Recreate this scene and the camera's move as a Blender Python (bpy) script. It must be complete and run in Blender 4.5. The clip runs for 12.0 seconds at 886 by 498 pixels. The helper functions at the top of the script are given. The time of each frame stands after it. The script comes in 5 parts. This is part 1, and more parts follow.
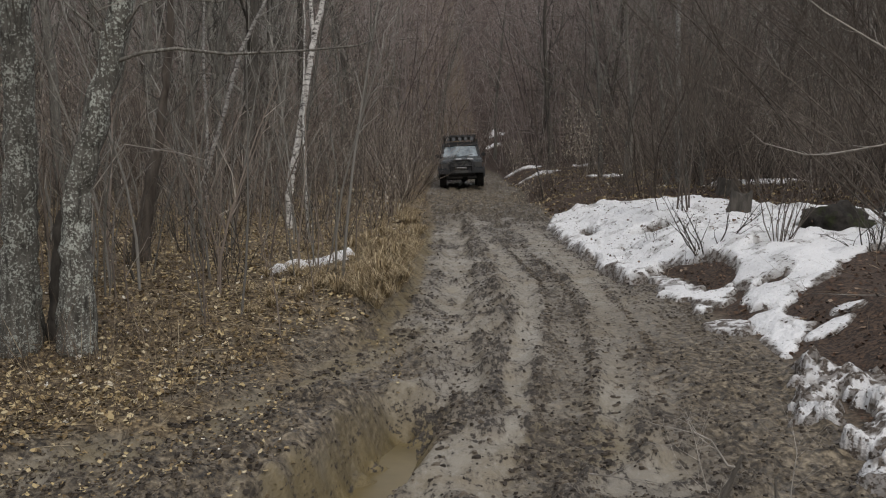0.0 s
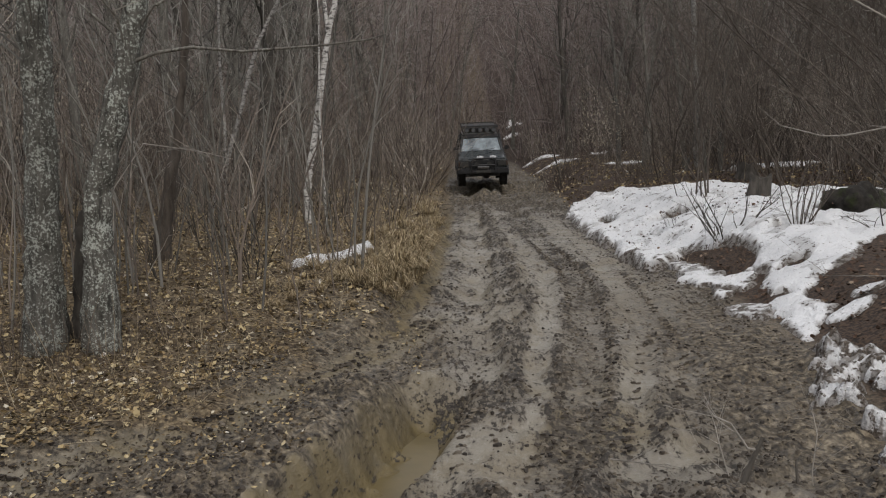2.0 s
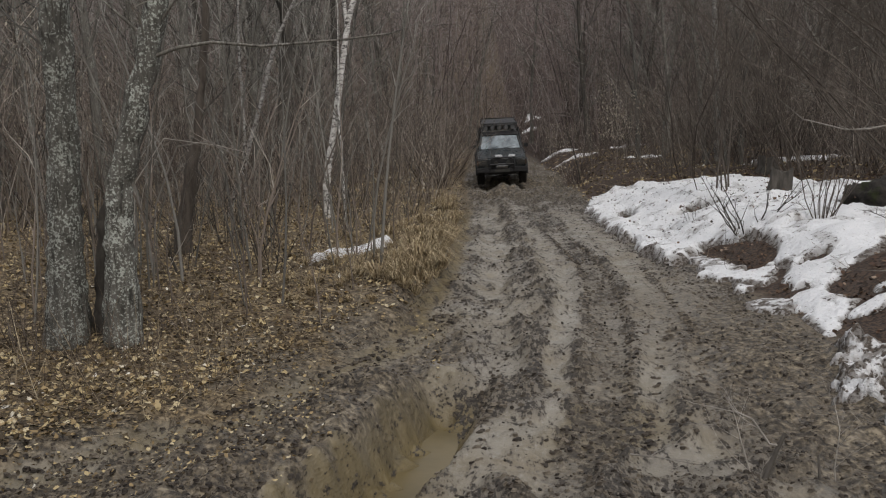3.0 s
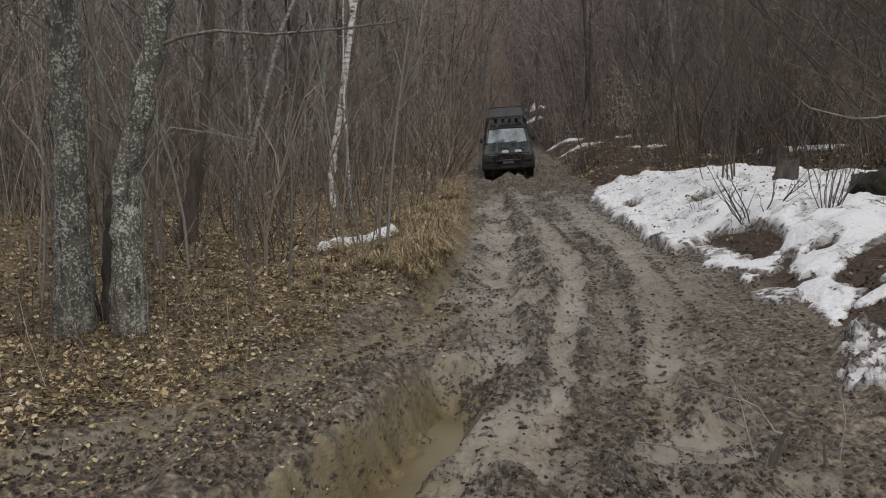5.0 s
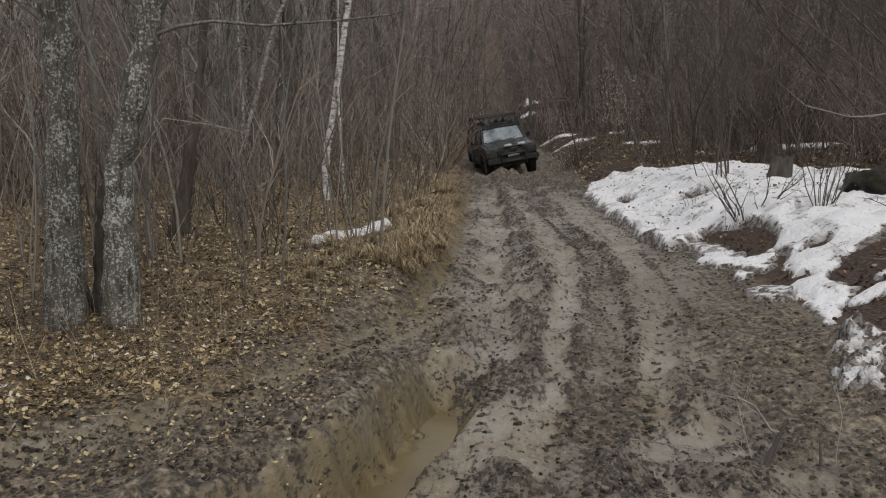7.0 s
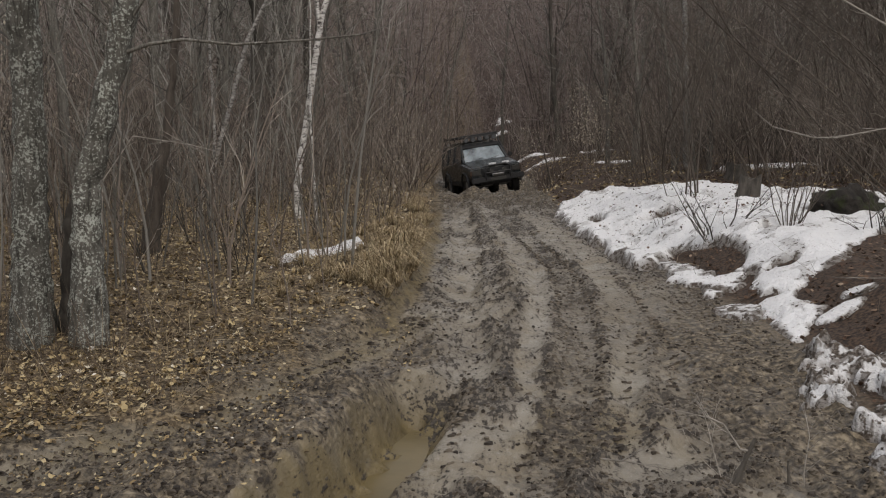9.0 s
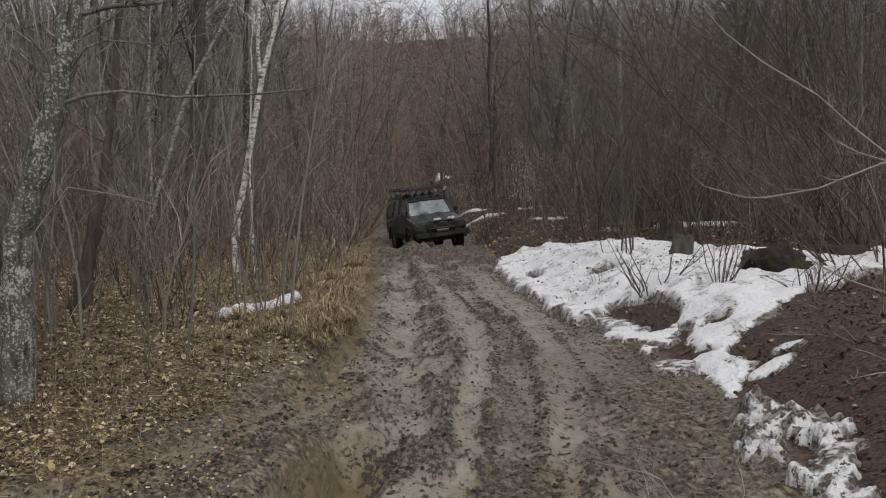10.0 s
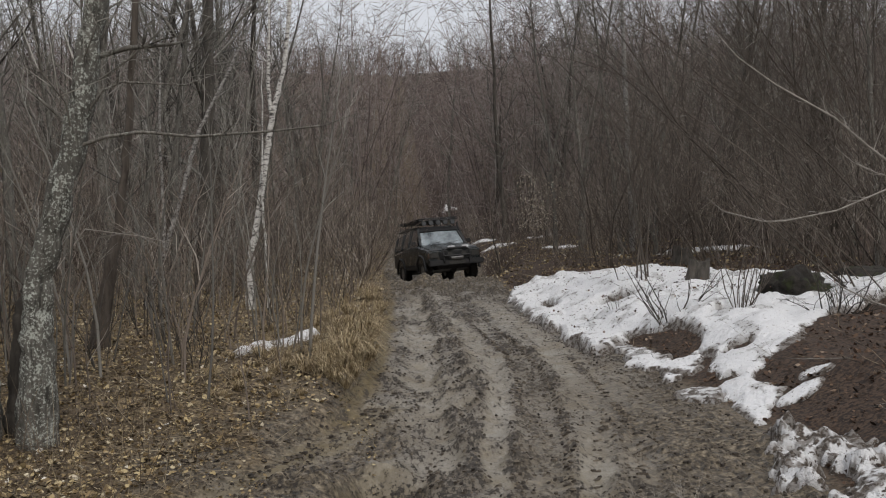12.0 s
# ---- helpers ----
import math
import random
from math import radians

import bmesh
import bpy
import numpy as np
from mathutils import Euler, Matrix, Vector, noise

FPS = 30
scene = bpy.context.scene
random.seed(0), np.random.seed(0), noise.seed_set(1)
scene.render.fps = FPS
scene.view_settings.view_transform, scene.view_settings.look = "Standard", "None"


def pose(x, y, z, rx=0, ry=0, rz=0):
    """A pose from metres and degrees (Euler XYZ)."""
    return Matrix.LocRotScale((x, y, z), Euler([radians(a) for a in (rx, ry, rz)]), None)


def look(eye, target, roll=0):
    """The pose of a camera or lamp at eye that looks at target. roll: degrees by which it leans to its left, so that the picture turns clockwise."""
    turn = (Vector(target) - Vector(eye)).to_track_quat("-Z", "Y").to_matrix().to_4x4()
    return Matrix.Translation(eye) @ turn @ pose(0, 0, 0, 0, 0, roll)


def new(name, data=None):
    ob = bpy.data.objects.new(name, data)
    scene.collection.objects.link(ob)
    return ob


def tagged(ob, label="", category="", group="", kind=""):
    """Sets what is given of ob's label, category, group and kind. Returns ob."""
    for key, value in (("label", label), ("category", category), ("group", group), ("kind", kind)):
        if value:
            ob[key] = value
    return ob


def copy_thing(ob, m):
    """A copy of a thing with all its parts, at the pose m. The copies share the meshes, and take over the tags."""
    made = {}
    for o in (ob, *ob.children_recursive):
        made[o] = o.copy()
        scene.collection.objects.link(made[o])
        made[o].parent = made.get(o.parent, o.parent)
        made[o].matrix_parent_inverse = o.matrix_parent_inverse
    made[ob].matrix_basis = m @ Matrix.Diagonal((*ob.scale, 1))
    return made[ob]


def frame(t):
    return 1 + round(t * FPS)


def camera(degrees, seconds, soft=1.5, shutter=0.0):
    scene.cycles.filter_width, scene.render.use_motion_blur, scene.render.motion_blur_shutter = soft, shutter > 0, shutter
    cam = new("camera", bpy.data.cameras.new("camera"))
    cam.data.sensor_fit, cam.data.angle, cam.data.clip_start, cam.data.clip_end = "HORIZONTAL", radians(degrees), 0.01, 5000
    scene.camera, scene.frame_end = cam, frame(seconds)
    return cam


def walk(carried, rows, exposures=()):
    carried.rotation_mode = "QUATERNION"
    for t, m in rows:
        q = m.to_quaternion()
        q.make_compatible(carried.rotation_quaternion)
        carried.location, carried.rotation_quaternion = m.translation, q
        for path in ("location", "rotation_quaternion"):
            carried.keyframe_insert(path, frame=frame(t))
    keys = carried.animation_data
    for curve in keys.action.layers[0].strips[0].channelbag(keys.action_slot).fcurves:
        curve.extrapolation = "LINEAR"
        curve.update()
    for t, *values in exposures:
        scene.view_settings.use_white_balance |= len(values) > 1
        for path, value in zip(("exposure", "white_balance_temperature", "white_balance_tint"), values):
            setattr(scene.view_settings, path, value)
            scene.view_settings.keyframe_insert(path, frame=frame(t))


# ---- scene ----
cam = camera(50.83, 12.0, soft=1.1)
CAMERA_ROWS = [
    (0.0, pose(0.011, 0.017, 1.702, 83.568, -0.000, -0.000)),
    (0.5, pose(0.051, -0.002, 1.699, 83.628, 1.898, 0.862)),
    (1.0, pose(0.044, -0.006, 1.699, 84.032, 1.799, 1.931)),
    (1.5, pose(0.034, -0.008, 1.700, 83.249, 2.018, 1.392)),
    (2.0, pose(0.032, -0.015, 1.698, 83.078, 1.504, 1.083)),
    (2.5, pose(0.028, -0.013, 1.698, 82.782, 1.425, 1.796)),
    (4.5, pose(0.018, -0.017, 1.698, 82.732, 1.750, 2.491)),
    (5.0, pose(0.015, -0.020, 1.692, 82.134, 1.587, 2.490)),
    (5.5, pose(0.001, -0.022, 1.697, 82.211, 0.767, 2.405)),
    (6.0, pose(-0.002, -0.017, 1.691, 82.692, 0.733, 2.562)),
    (6.5, pose(-0.009, 0.003, 1.690, 82.055, 0.814, 2.155)),
    (8.5, pose(-0.009, 0.020, 1.686, 81.582, 1.417, 2.138)),
    (9.0, pose(0.000, 0.013, 1.695, 82.881, 0.726, 0.400)),
    (9.5, pose(0.001, 0.004, 1.694, 84.440, -0.618, -1.939)),
    (10.0, pose(-0.013, -0.002, 1.701, 86.208, -0.051, -3.323)),
    (10.5, pose(-0.010, -0.009, 1.709, 84.470, 0.777, -3.861)),
    (11.0, pose(-0.011, -0.009, 1.720, 85.605, 0.220, -2.140)),
    (11.5, pose(-0.065, 0.029, 1.719, 87.161, 0.213, -3.419)),
    (12.0, pose(-0.114, 0.057, 1.711, 88.124, 1.474, -2.938)),
]
walk(cam, CAMERA_ROWS, [(0.0, -0.36, 6500, 10), (6.7, -0.36, 6500, 10), (8.4, -0.36, 7250, 15), (8.6, -0.36, 7250, 15), (9.2, -0.36, 6500, 10), (12.0, -0.36, 6500, 10)])

# ---- sky and sun: bright overcast, a weak high sun behind thin cloud ----
world = bpy.data.worlds.new("sky")
scene.world = world
world.use_nodes = True
wt = world.node_tree
wt.nodes.clear()
w_out = wt.nodes.new("ShaderNodeOutputWorld")
w_bg = wt.nodes.new("ShaderNodeBackground")
w_sky = wt.nodes.new("ShaderNodeTexSky")
w_sky.sky_type = "NISHITA"
w_sky.sun_disc = False
w_sky.sun_elevation = radians(48)
w_sky.sun_rotation = radians(160)
w_sky.dust_density = 4.0
w_mix = wt.nodes.new("ShaderNodeMix")
w_mix.data_type = "RGBA"
w_mix.inputs["Factor"].default_value = 0.72
w_mix.inputs["B"].default_value = (12.5, 12.6, 13.1, 1)
wt.links.new(w_sky.outputs["Color"], w_mix.inputs["A"])
wt.links.new(w_mix.outputs["Result"], w_bg.inputs["Color"])
w_bg.inputs["Strength"].default_value = 0.09
wt.links.new(w_bg.outputs["Background"], w_out.inputs["Surface"])
sun_data = bpy.data.lights.new("sun", "SUN")
sun_data.energy = 1.4
sun_data.angle = radians(14)
sun_data.color = (1.0, 0.95, 0.88)
sun = new("sun", sun_data)
sun.matrix_world = look((20, -30, 60), (0, 10, 0))


# ---- materials ----
class Nodes:
    """A small builder for node materials."""

    def __init__(self, name):
        self.mat = bpy.data.materials.new(name)
        self.mat.use_nodes = True
        self.tree = self.mat.node_tree
        self.bsdf = self.tree.nodes["Principled BSDF"]
        self.coord = self.tree.nodes.new("ShaderNodeTexCoord").outputs["Object"]

    def node(self, kind, **values):
        n = self.tree.nodes.new(kind)
        for key, v in values.items():
            n.inputs[key].default_value = v
        return n

    def link(self, a, b):
        self.tree.links.new(a, b)

    def noise(self, scale, detail=4.0, rough=0.6, stretch=None, where=None, distort=0.0):
        n = self.node("ShaderNodeTexNoise", Scale=scale, Detail=detail, Roughness=rough, Distortion=distort)
        src = where or self.coord
        if stretch:
            m = self.tree.nodes.new("ShaderNodeMapping")
            m.inputs["Scale"].default_value = stretch
            self.link(src, m.inputs["Vector"])
            src = m.outputs["Vector"]
        self.link(src, n.inputs["Vector"])
        return n.outputs["Fac"]

    def ramp(self, fac, stops):
        r = self.tree.nodes.new("ShaderNodeValToRGB")
        el = r.color_ramp.elements
        while len(el) < len(stops):
            el.new(0.5)
        for e, (p, c) in zip(el, stops):
            e.position = p
            e.color = (*c, 1) if len(c) == 3 else c
        self.link(fac, r.inputs["Fac"])
        return r.outputs["Color"]

    def mix(self, fac, a, b, blend="MIX"):
        m = self.tree.nodes.new("ShaderNodeMix")
        m.data_type, m.blend_type = "RGBA", blend
        for v, key in ((fac, "Factor"), (a, "A"), (b, "B")):
            if isinstance(v, (int, float)):
                m.inputs[key].default_value = v
            elif isinstance(v, tuple):
                m.inputs[key].default_value = (*v, 1)
            else:
                self.link(v, m.inputs[key])
        return m.outputs["Result"]

    def attr(self, name):
        a = self.tree.nodes.new("ShaderNodeAttribute")
        a.attribute_name = name
        return a.outputs["Fac"]

    def rand_object(self):
        return self.tree.nodes.new("ShaderNodeObjectInfo").outputs["Random"]

    def rand_island(self):
        return self.tree.nodes.new("ShaderNodeNewGeometry").outputs["Random Per Island"]

    def bump(self, height, strength=0.4, distance=0.02):
        b = self.node("ShaderNodeBump", Strength=strength, Distance=distance)
        self.link(height, b.inputs["Height"])
        self.link(b.outputs["Normal"], self.bsdf.inputs["Normal"])

    def done(self, color, rough=0.8, metal=0.0, spec=0.5):
        b = self.bsdf
        if isinstance(color, tuple):
            b.inputs["Base Color"].default_value = (*color, 1)
        else:
            self.link(color, b.inputs["Base Color"])
        if isinstance(rough, (int, float)):
            b.inputs["Roughness"].default_value = rough
        else:
            self.link(rough, b.inputs["Roughness"])
        b.inputs["Metallic"].default_value = metal
        b.inputs["Specular IOR Level"].default_value = spec
        return self.mat


def grey(v):
    return (v, v, v)


def mat_ground():
    n = Nodes("wet_ground")
    big, mid, fine = n.noise(0.7, 5), n.noise(6, 6, 0.65), n.noise(42, 5, 0.7)
    specks = n.noise(30, 4, 0.6)
    crisp = n.ramp(specks, [(0.42, grey(0.0)), (0.56, grey(1.0))])
    # forest floor: matted brown leaves, dark humus between
    floor_c = n.ramp(specks, [(0.34, (0.03, 0.023, 0.017)), (0.44, (0.1, 0.075, 0.046)), (0.54, (0.22, 0.168, 0.1)), (0.66, (0.36, 0.285, 0.18))])
    floor_c = n.mix(n.ramp(mid, [(0.4, grey(0.55)), (0.6, grey(0.0))]), floor_c, (0.045, 0.033, 0.024))
    dark_c = n.mix(crisp, (0.022, 0.016, 0.013), (0.075, 0.048, 0.034))
    floor_c = n.mix(n.attr("dark_floor"), floor_c, dark_c)
    # mud: grey-brown film, broken by darker clods that lie along the wheel tracks; highlights and shaded sides of fine
    # lumps are painted in
    mud_c = n.ramp(big, [(0.3, (0.21, 0.184, 0.143)), (0.5, (0.262, 0.238, 0.194)), (0.7, (0.31, 0.286, 0.242))])
    mud_c = n.mix(n.ramp(n.noise(1.7, 4), [(0.46, grey(0)), (0.66, grey(0.65))]), mud_c, (0.18, 0.142, 0.085))
    churn = n.attr("churn")
    grain = n.noise(36, 4, 0.65, stretch=(1, 0.4, 1))
    lumps = n.mix(0.55, n.noise(12, 4, 0.6, stretch=(1, 0.42, 1)), grain)
    m = n.node("ShaderNodeMath")
    m.operation = "MULTIPLY_ADD"
    n.link(churn, m.inputs[0])
    m.inputs[1].default_value = 0.105
    n.link(lumps, m.inputs[2])
    dark = n.ramp(m.outputs["Value"], [(0.562, grey(0.0)), (0.598, grey(1.0))])
    clod = n.ramp(fine, [(0.36, (0.012, 0.01, 0.008)), (0.5, (0.04, 0.033, 0.026)), (0.66, (0.11, 0.094, 0.075))])
    # pale flecks: highlights painted onto the small lumps
    mud_c = n.mix(n.ramp(grain, [(0.3, grey(0.75)), (0.42, grey(0.0))]), mud_c, (0.33, 0.312, 0.28))
    mud_c = n.mix(n.ramp(m.outputs["Value"], [(0.5, grey(0.0)), (0.6, grey(0.75))]), mud_c, (0.12, 0.1, 0.077))
    mud_c = n.mix(n.ramp(churn, [(0.12, grey(0.0)), (0.7, grey(0.66))]), mud_c, (0.1, 0.082, 0.06))
    clay_c = n.ramp(n.noise(7, 5, 0.6, stretch=(1, 1, 0.3)), [(0.3, (0.085, 0.064, 0.026)), (0.55, (0.16, 0.122, 0.052)), (0.75, (0.25, 0.195, 0.095))])
    mud_c = n.mix(n.attr("clay"), mud_c, clay_c)
    mud_c = n.mix(dark, mud_c, clod)
    soil_c = n.ramp(n.mix(0.6, specks, n.noise(17, 4, 0.65)), [(0.42, (0.022, 0.017, 0.012)), (0.48, (0.075, 0.06, 0.041)), (0.54, (0.14, 0.113, 0.077)), (0.61, (0.27, 0.225, 0.158))])
    mud_c = n.mix(n.attr("soil"), mud_c, soil_c)
    mud = n.attr("mud")
    color = n.mix(mud, floor_c, mud_c)
    wet = n.ramp(n.noise(2.2, 4), [(0.35, grey(0.3)), (0.65, grey(0.6))])
    rough = n.mix(mud, grey(0.95), n.mix(dark, wet, grey(0.75)))
    n.bump(n.mix(0.4, lumps, specks), 0.85, 0.03)
    return n.done(color, rough, 0, 0.4)


def mat_snow():
    n = Nodes("old_snow")
    dirt = n.noise(19, 5, 0.65)
    grains = n.noise(60, 4, 0.6)
    flecks = n.noise(28, 3, 0.8)
    c = n.mix(n.ramp(grains, [(0.3, grey(0)), (0.7, grey(1))]), (0.81, 0.82, 0.835), (0.95, 0.95, 0.955))
    c = n.mix(n.ramp(flecks, [(0.64, grey(0)), (0.68, grey(1))]), c, (0.17, 0.135, 0.1))
    m = n.node("ShaderNodeMath")
    m.operation = "MULTIPLY_ADD"
    n.link(n.attr("dirt"), m.inputs[0])
    m.inputs[1].default_value = 0.19
    n.link(dirt, m.inputs[2])
    d = n.ramp(m.outputs["Value"], [(0.67, grey(0)), (0.71, grey(1))])
    c = n.mix(n.ramp(n.attr("dirt"), [(0.38, grey(0.0)), (0.95, grey(0.85))]), c, (0.15, 0.128, 0.105))
    c = n.mix(d, c, n.ramp(grains, [(0.35, (0.035, 0.028, 0.022)), (0.65, (0.15, 0.12, 0.095))]))
    n.bump(n.noise(9, 5, 0.68), 1.0, 0.09)
    return n.done(c, 0.6, 0, 0.3)


def mat_bark(name, lo, hi, patch=None, scale=14.0, amount=0.55):
    n = Nodes(name)
    grain = n.noise(scale, 5, 0.65, stretch=(1, 1, 0.22))
    c = n.ramp(grain, [(0.3, lo), (0.7, hi)])
    if patch:
        spots = n.mix(0.68, n.noise(6, 4, 0.6), n.noise(48, 4, 0.75))
        c = n.mix(n.ramp(spots, [(amount, grey(0)), (amount + 0.04, grey(1))]), c, patch)
        furrow = n.noise(26, 5, 0.7, stretch=(1, 1, 0.12))
        c = n.mix(n.ramp(furrow, [(0.36, grey(0.8)), (0.46, grey(0.0))]), c, tuple(k * 0.5 for k in lo))
    tint = n.ramp(n.rand_object(), [(0.0, grey(0.65)), (1.0, grey(1.25))])
    c = n.mix(1.0, c, tint, "MULTIPLY")
    n.bump(grain, 0.7, 0.02)
    return n.done(c, 0.9, 0, 0.2)


def mat_birch(name, mid, top):
    n = Nodes(name)
    bands = n.noise(13, 5, 0.75, stretch=(1.0, 1.0, 2.4))
    c = n.ramp(bands, [(0.4, (0.05, 0.044, 0.04)), (0.48, mid), (0.7, top)])
    return n.done(c, 0.75, 0, 0.3)


def mat_twigs(name, stops):
    n = Nodes(name)
    c = n.ramp(n.rand_island(), stops)
    c = n.mix(1.0, c, n.ramp(n.rand_object(), [(0.0, grey(0.65)), (1.0, grey(1.3))]), "MULTIPLY")
    return n.done(c, 0.85, 0, 0.25)


def mat_islands(name, stops, rough=0.75):
    n = Nodes(name)
    return n.done(n.ramp(n.rand_island(), stops), rough, 0, 0.3)


M_GROUND, M_SNOW = mat_ground(), mat_snow()
M_LICHEN = mat_bark("lichen_bark", (0.05, 0.047, 0.04), (0.165, 0.157, 0.137), (0.4, 0.415, 0.37), 22, 0.518)
M_BARK = mat_bark("grey_bark", (0.075, 0.069, 0.06), (0.22, 0.205, 0.18), (0.3, 0.3, 0.265), 20, 0.54)
M_DARKBARK = mat_bark("dark_bark", (0.034, 0.031, 0.027), (0.106, 0.095, 0.082))
M_BIRCH = mat_birch("birch_bark", (0.48, 0.46, 0.43), (0.75, 0.74, 0.71))
M_GREYBIRCH = mat_birch("weathered_birch_bark", (0.22, 0.21, 0.195), (0.46, 0.45, 0.42))
M_TWIG = mat_twigs("grey_twigs", [(0.0, (0.035, 0.033, 0.03)), (0.45, (0.14, 0.131, 0.114)), (0.85, (0.275, 0.262, 0.232)), (1.0, (0.38, 0.37, 0.335))])
M_BRUSH = mat_twigs("brown_brush", [(0.0, (0.03, 0.025, 0.021)), (0.45, (0.142, 0.115, 0.094)), (0.85, (0.29, 0.245, 0.206)), (1.0, (0.5, 0.46, 0.4))])
# far twigs: distance haze put into the colour, lighter and greyer than bark
M_FAR_HAZED = mat_twigs("hazed_far_twigs", [(0.0, (0.06, 0.049, 0.045)), (0.5, (0.235, 0.188, 0.173)), (0.85, (0.29, 0.25, 0.23)), (1.0, (0.4, 0.37, 0.34))])
M_HAZEL = mat_bark("hazel_bark", (0.06, 0.049, 0.04), (0.165, 0.14, 0.117))
M_PALE = mat_bark("pale_twig", (0.2, 0.18, 0.155), (0.42, 0.39, 0.35))
M_LEAF = mat_islands("fallen_leaves", [(0.0, (0.045, 0.034, 0.022)), (0.35, (0.12, 0.088, 0.05)), (0.6, (0.3, 0.218, 0.112)), (0.86, (0.5, 0.4, 0.22)), (0.975, (0.52, 0.45, 0.31)), (1.0, (0.72, 0.69, 0.62))])
M_LEAFDARK = mat_islands("wet_leaves", [(0.0, (0.03, 0.02, 0.014)), (0.5, (0.085, 0.05, 0.033)), (0.9, (0.15, 0.095, 0.06)), (1.0, (0.3, 0.23, 0.17))])
M_PALELEAF = mat_islands("clinging_leaves", [(0.0, (0.3, 0.25, 0.18)), (1.0, (0.58, 0.53, 0.44))])
M_GRASS = mat_islands("dry_grass", [(0.0, (0.11, 0.08, 0.045)), (0.55, (0.3, 0.228, 0.128)), (1.0, (0.6, 0.5, 0.33))])
M_STALK = mat_islands("dry_stalks", [(0.0, (0.06, 0.045, 0.033)), (0.55, (0.15, 0.112, 0.078)), (0.88, (0.31, 0.25, 0.165)), (1.0, (0.48, 0.41, 0.29))])
M_CLOD = mat_islands("mud_clods", [(0.0, (0.024, 0.019, 0.015)), (0.5, (0.066, 0.053, 0.04)), (1.0, (0.18, 0.152, 0.117))], 0.6)


# ---- smooth noise on arrays ----
def lattice(ix, iy, seed):
    h = (ix.astype(np.int64) * 374761393 + iy.astype(np.int64) * 668265263 + seed * 974634533) & 0xFFFFFFFF
    h = ((h ^ (h >> 13)) * 1274126177) & 0xFFFFFFFF
    return ((h ^ (h >> 16)) & 0xFFFF) / 65535.0


def vnoise(x, y, seed=0):
    x, y = np.asarray(x, float), np.asarray(y, float)
    ix, iy = np.floor(x), np.floor(y)
    fx, fy = x - ix, y - iy
    fx, fy = fx * fx * (3 - 2 * fx), fy * fy * (3 - 2 * fy)
    a, b = lattice(ix, iy, seed), lattice(ix + 1, iy, seed)
    c, d = lattice(ix, iy + 1, seed), lattice(ix + 1, iy + 1, seed)
    return (a + (b - a) * fx) * (1 - fy) + (c + (d - c) * fx) * fy - 0.5


def fbm(x, y, octaves=4, seed=0, gain=0.5):
    total, amp = 0, 1.0
    for o in range(octaves):
        total = total + amp * vnoise(x * 2 ** o + 17.3 * o, y * 2 ** o - 9.1 * o, seed + o)
        amp *= gain
    return total


def ease(a, b, v):
    t = np.clip((np.asarray(v, float) - a) / (b - a), 0, 1)
    return t * t * (3 - 2 * t)


def line_gap(x, y, pts):
    """Signed distance from a plan line (positive to its left when walking it) and the way along it."""
    best, side, along = np.full(np.shape(x), 1e9), np.zeros(np.shape(x)), np.zeros(np.shape(x))
    run = 0.0
    for (x0, y0), (x1, y1) in zip(pts, pts[1:]):
        dx, dy = x1 - x0, y1 - y0
        n = math.hypot(dx, dy)
        t = np.clip(((x - x0) * dx + (y - y0) * dy) / (n * n), 0, 1)
        d = np.hypot(x - x0 - t * dx, y - y0 - t * dy)
        s = np.sign(dx * (y - y0) - dy * (x - x0))
        hit = d < best
        best, side, along = np.where(hit, d, best), np.where(hit, s, side), np.where(hit, run + t * n, along)
        run += n
    return best, side, along


# ---- the lie of the land: x to the right, y along the track ----
EDGE_L_Y = [0, 4.4, 5.5, 6.4, 8.0, 9.5, 12.5, 19, 26, 34, 45, 80]
EDGE_L_X = [-3.2, -2.4, -1.5, -1.2, -0.52, -0.36, -0.26, -0.2, -0.35, -0.6, -0.4, -0.2]
EDGE_R_Y = [0, 4.4, 5.1, 6.6, 7.9, 10.2, 13.7, 19.3, 26, 34, 45, 80]
EDGE_R_X = [1.7, 1.95, 2.2, 2.46, 2.5, 2.42, 2.33, 2.15, 2.5, 3.0, 2.6, 2.2]
FORK = [(-0.25, 8.4), (-0.62, 7.3), (-1.0, 6.35), (-1.6, 5.3), (-2.5, 4.2), (-4.0, 2.5)]
PIT = [(-0.16, 6.45), (-0.24, 5.8), (-0.4, 4.9), (-0.6, 4.2), (-1.0, 3.2), (-1.7, 2.0)]
LANES = [
    ([(0.15, 6.0), (0.08, 8), (0.12, 9.5), (0.2, 13), (0.26, 17), (0.15, 27), (0.2, 34)], 0.2, 0.05, 0.3),
    ([(0.3, 4.0), (0.72, 5.4), (0.94, 6.87), (1.11, 8.1), (1.25, 9.4), (1.35, 11), (1.33, 13.3), (1.2, 17), (1.3, 26), (1.6, 34)], 0.17, 0.03, -0.5),
    ([(0.2, 4.2), (0.43, 5.4), (0.58, 6.9), (0.74, 8.1), (0.89, 9.4), (1.0, 11), (0.95, 13.3)], 0.1, 0.02, 0.9),
    ([(1.1, 4.6), (1.4, 5.8), (1.72, 7.0), (1.8, 7.8), (1.87, 9.3), (1.95, 11.0)], 0.12, 0.02, 0.4),
    ([(0.85, 4.5), (1.06, 5.58), (1.21, 6.28), (1.38, 7.03), (1.6, 7.73), (1.68, 9.4), (1.72, 12)], 0.12, 0.015, 0.6),
]
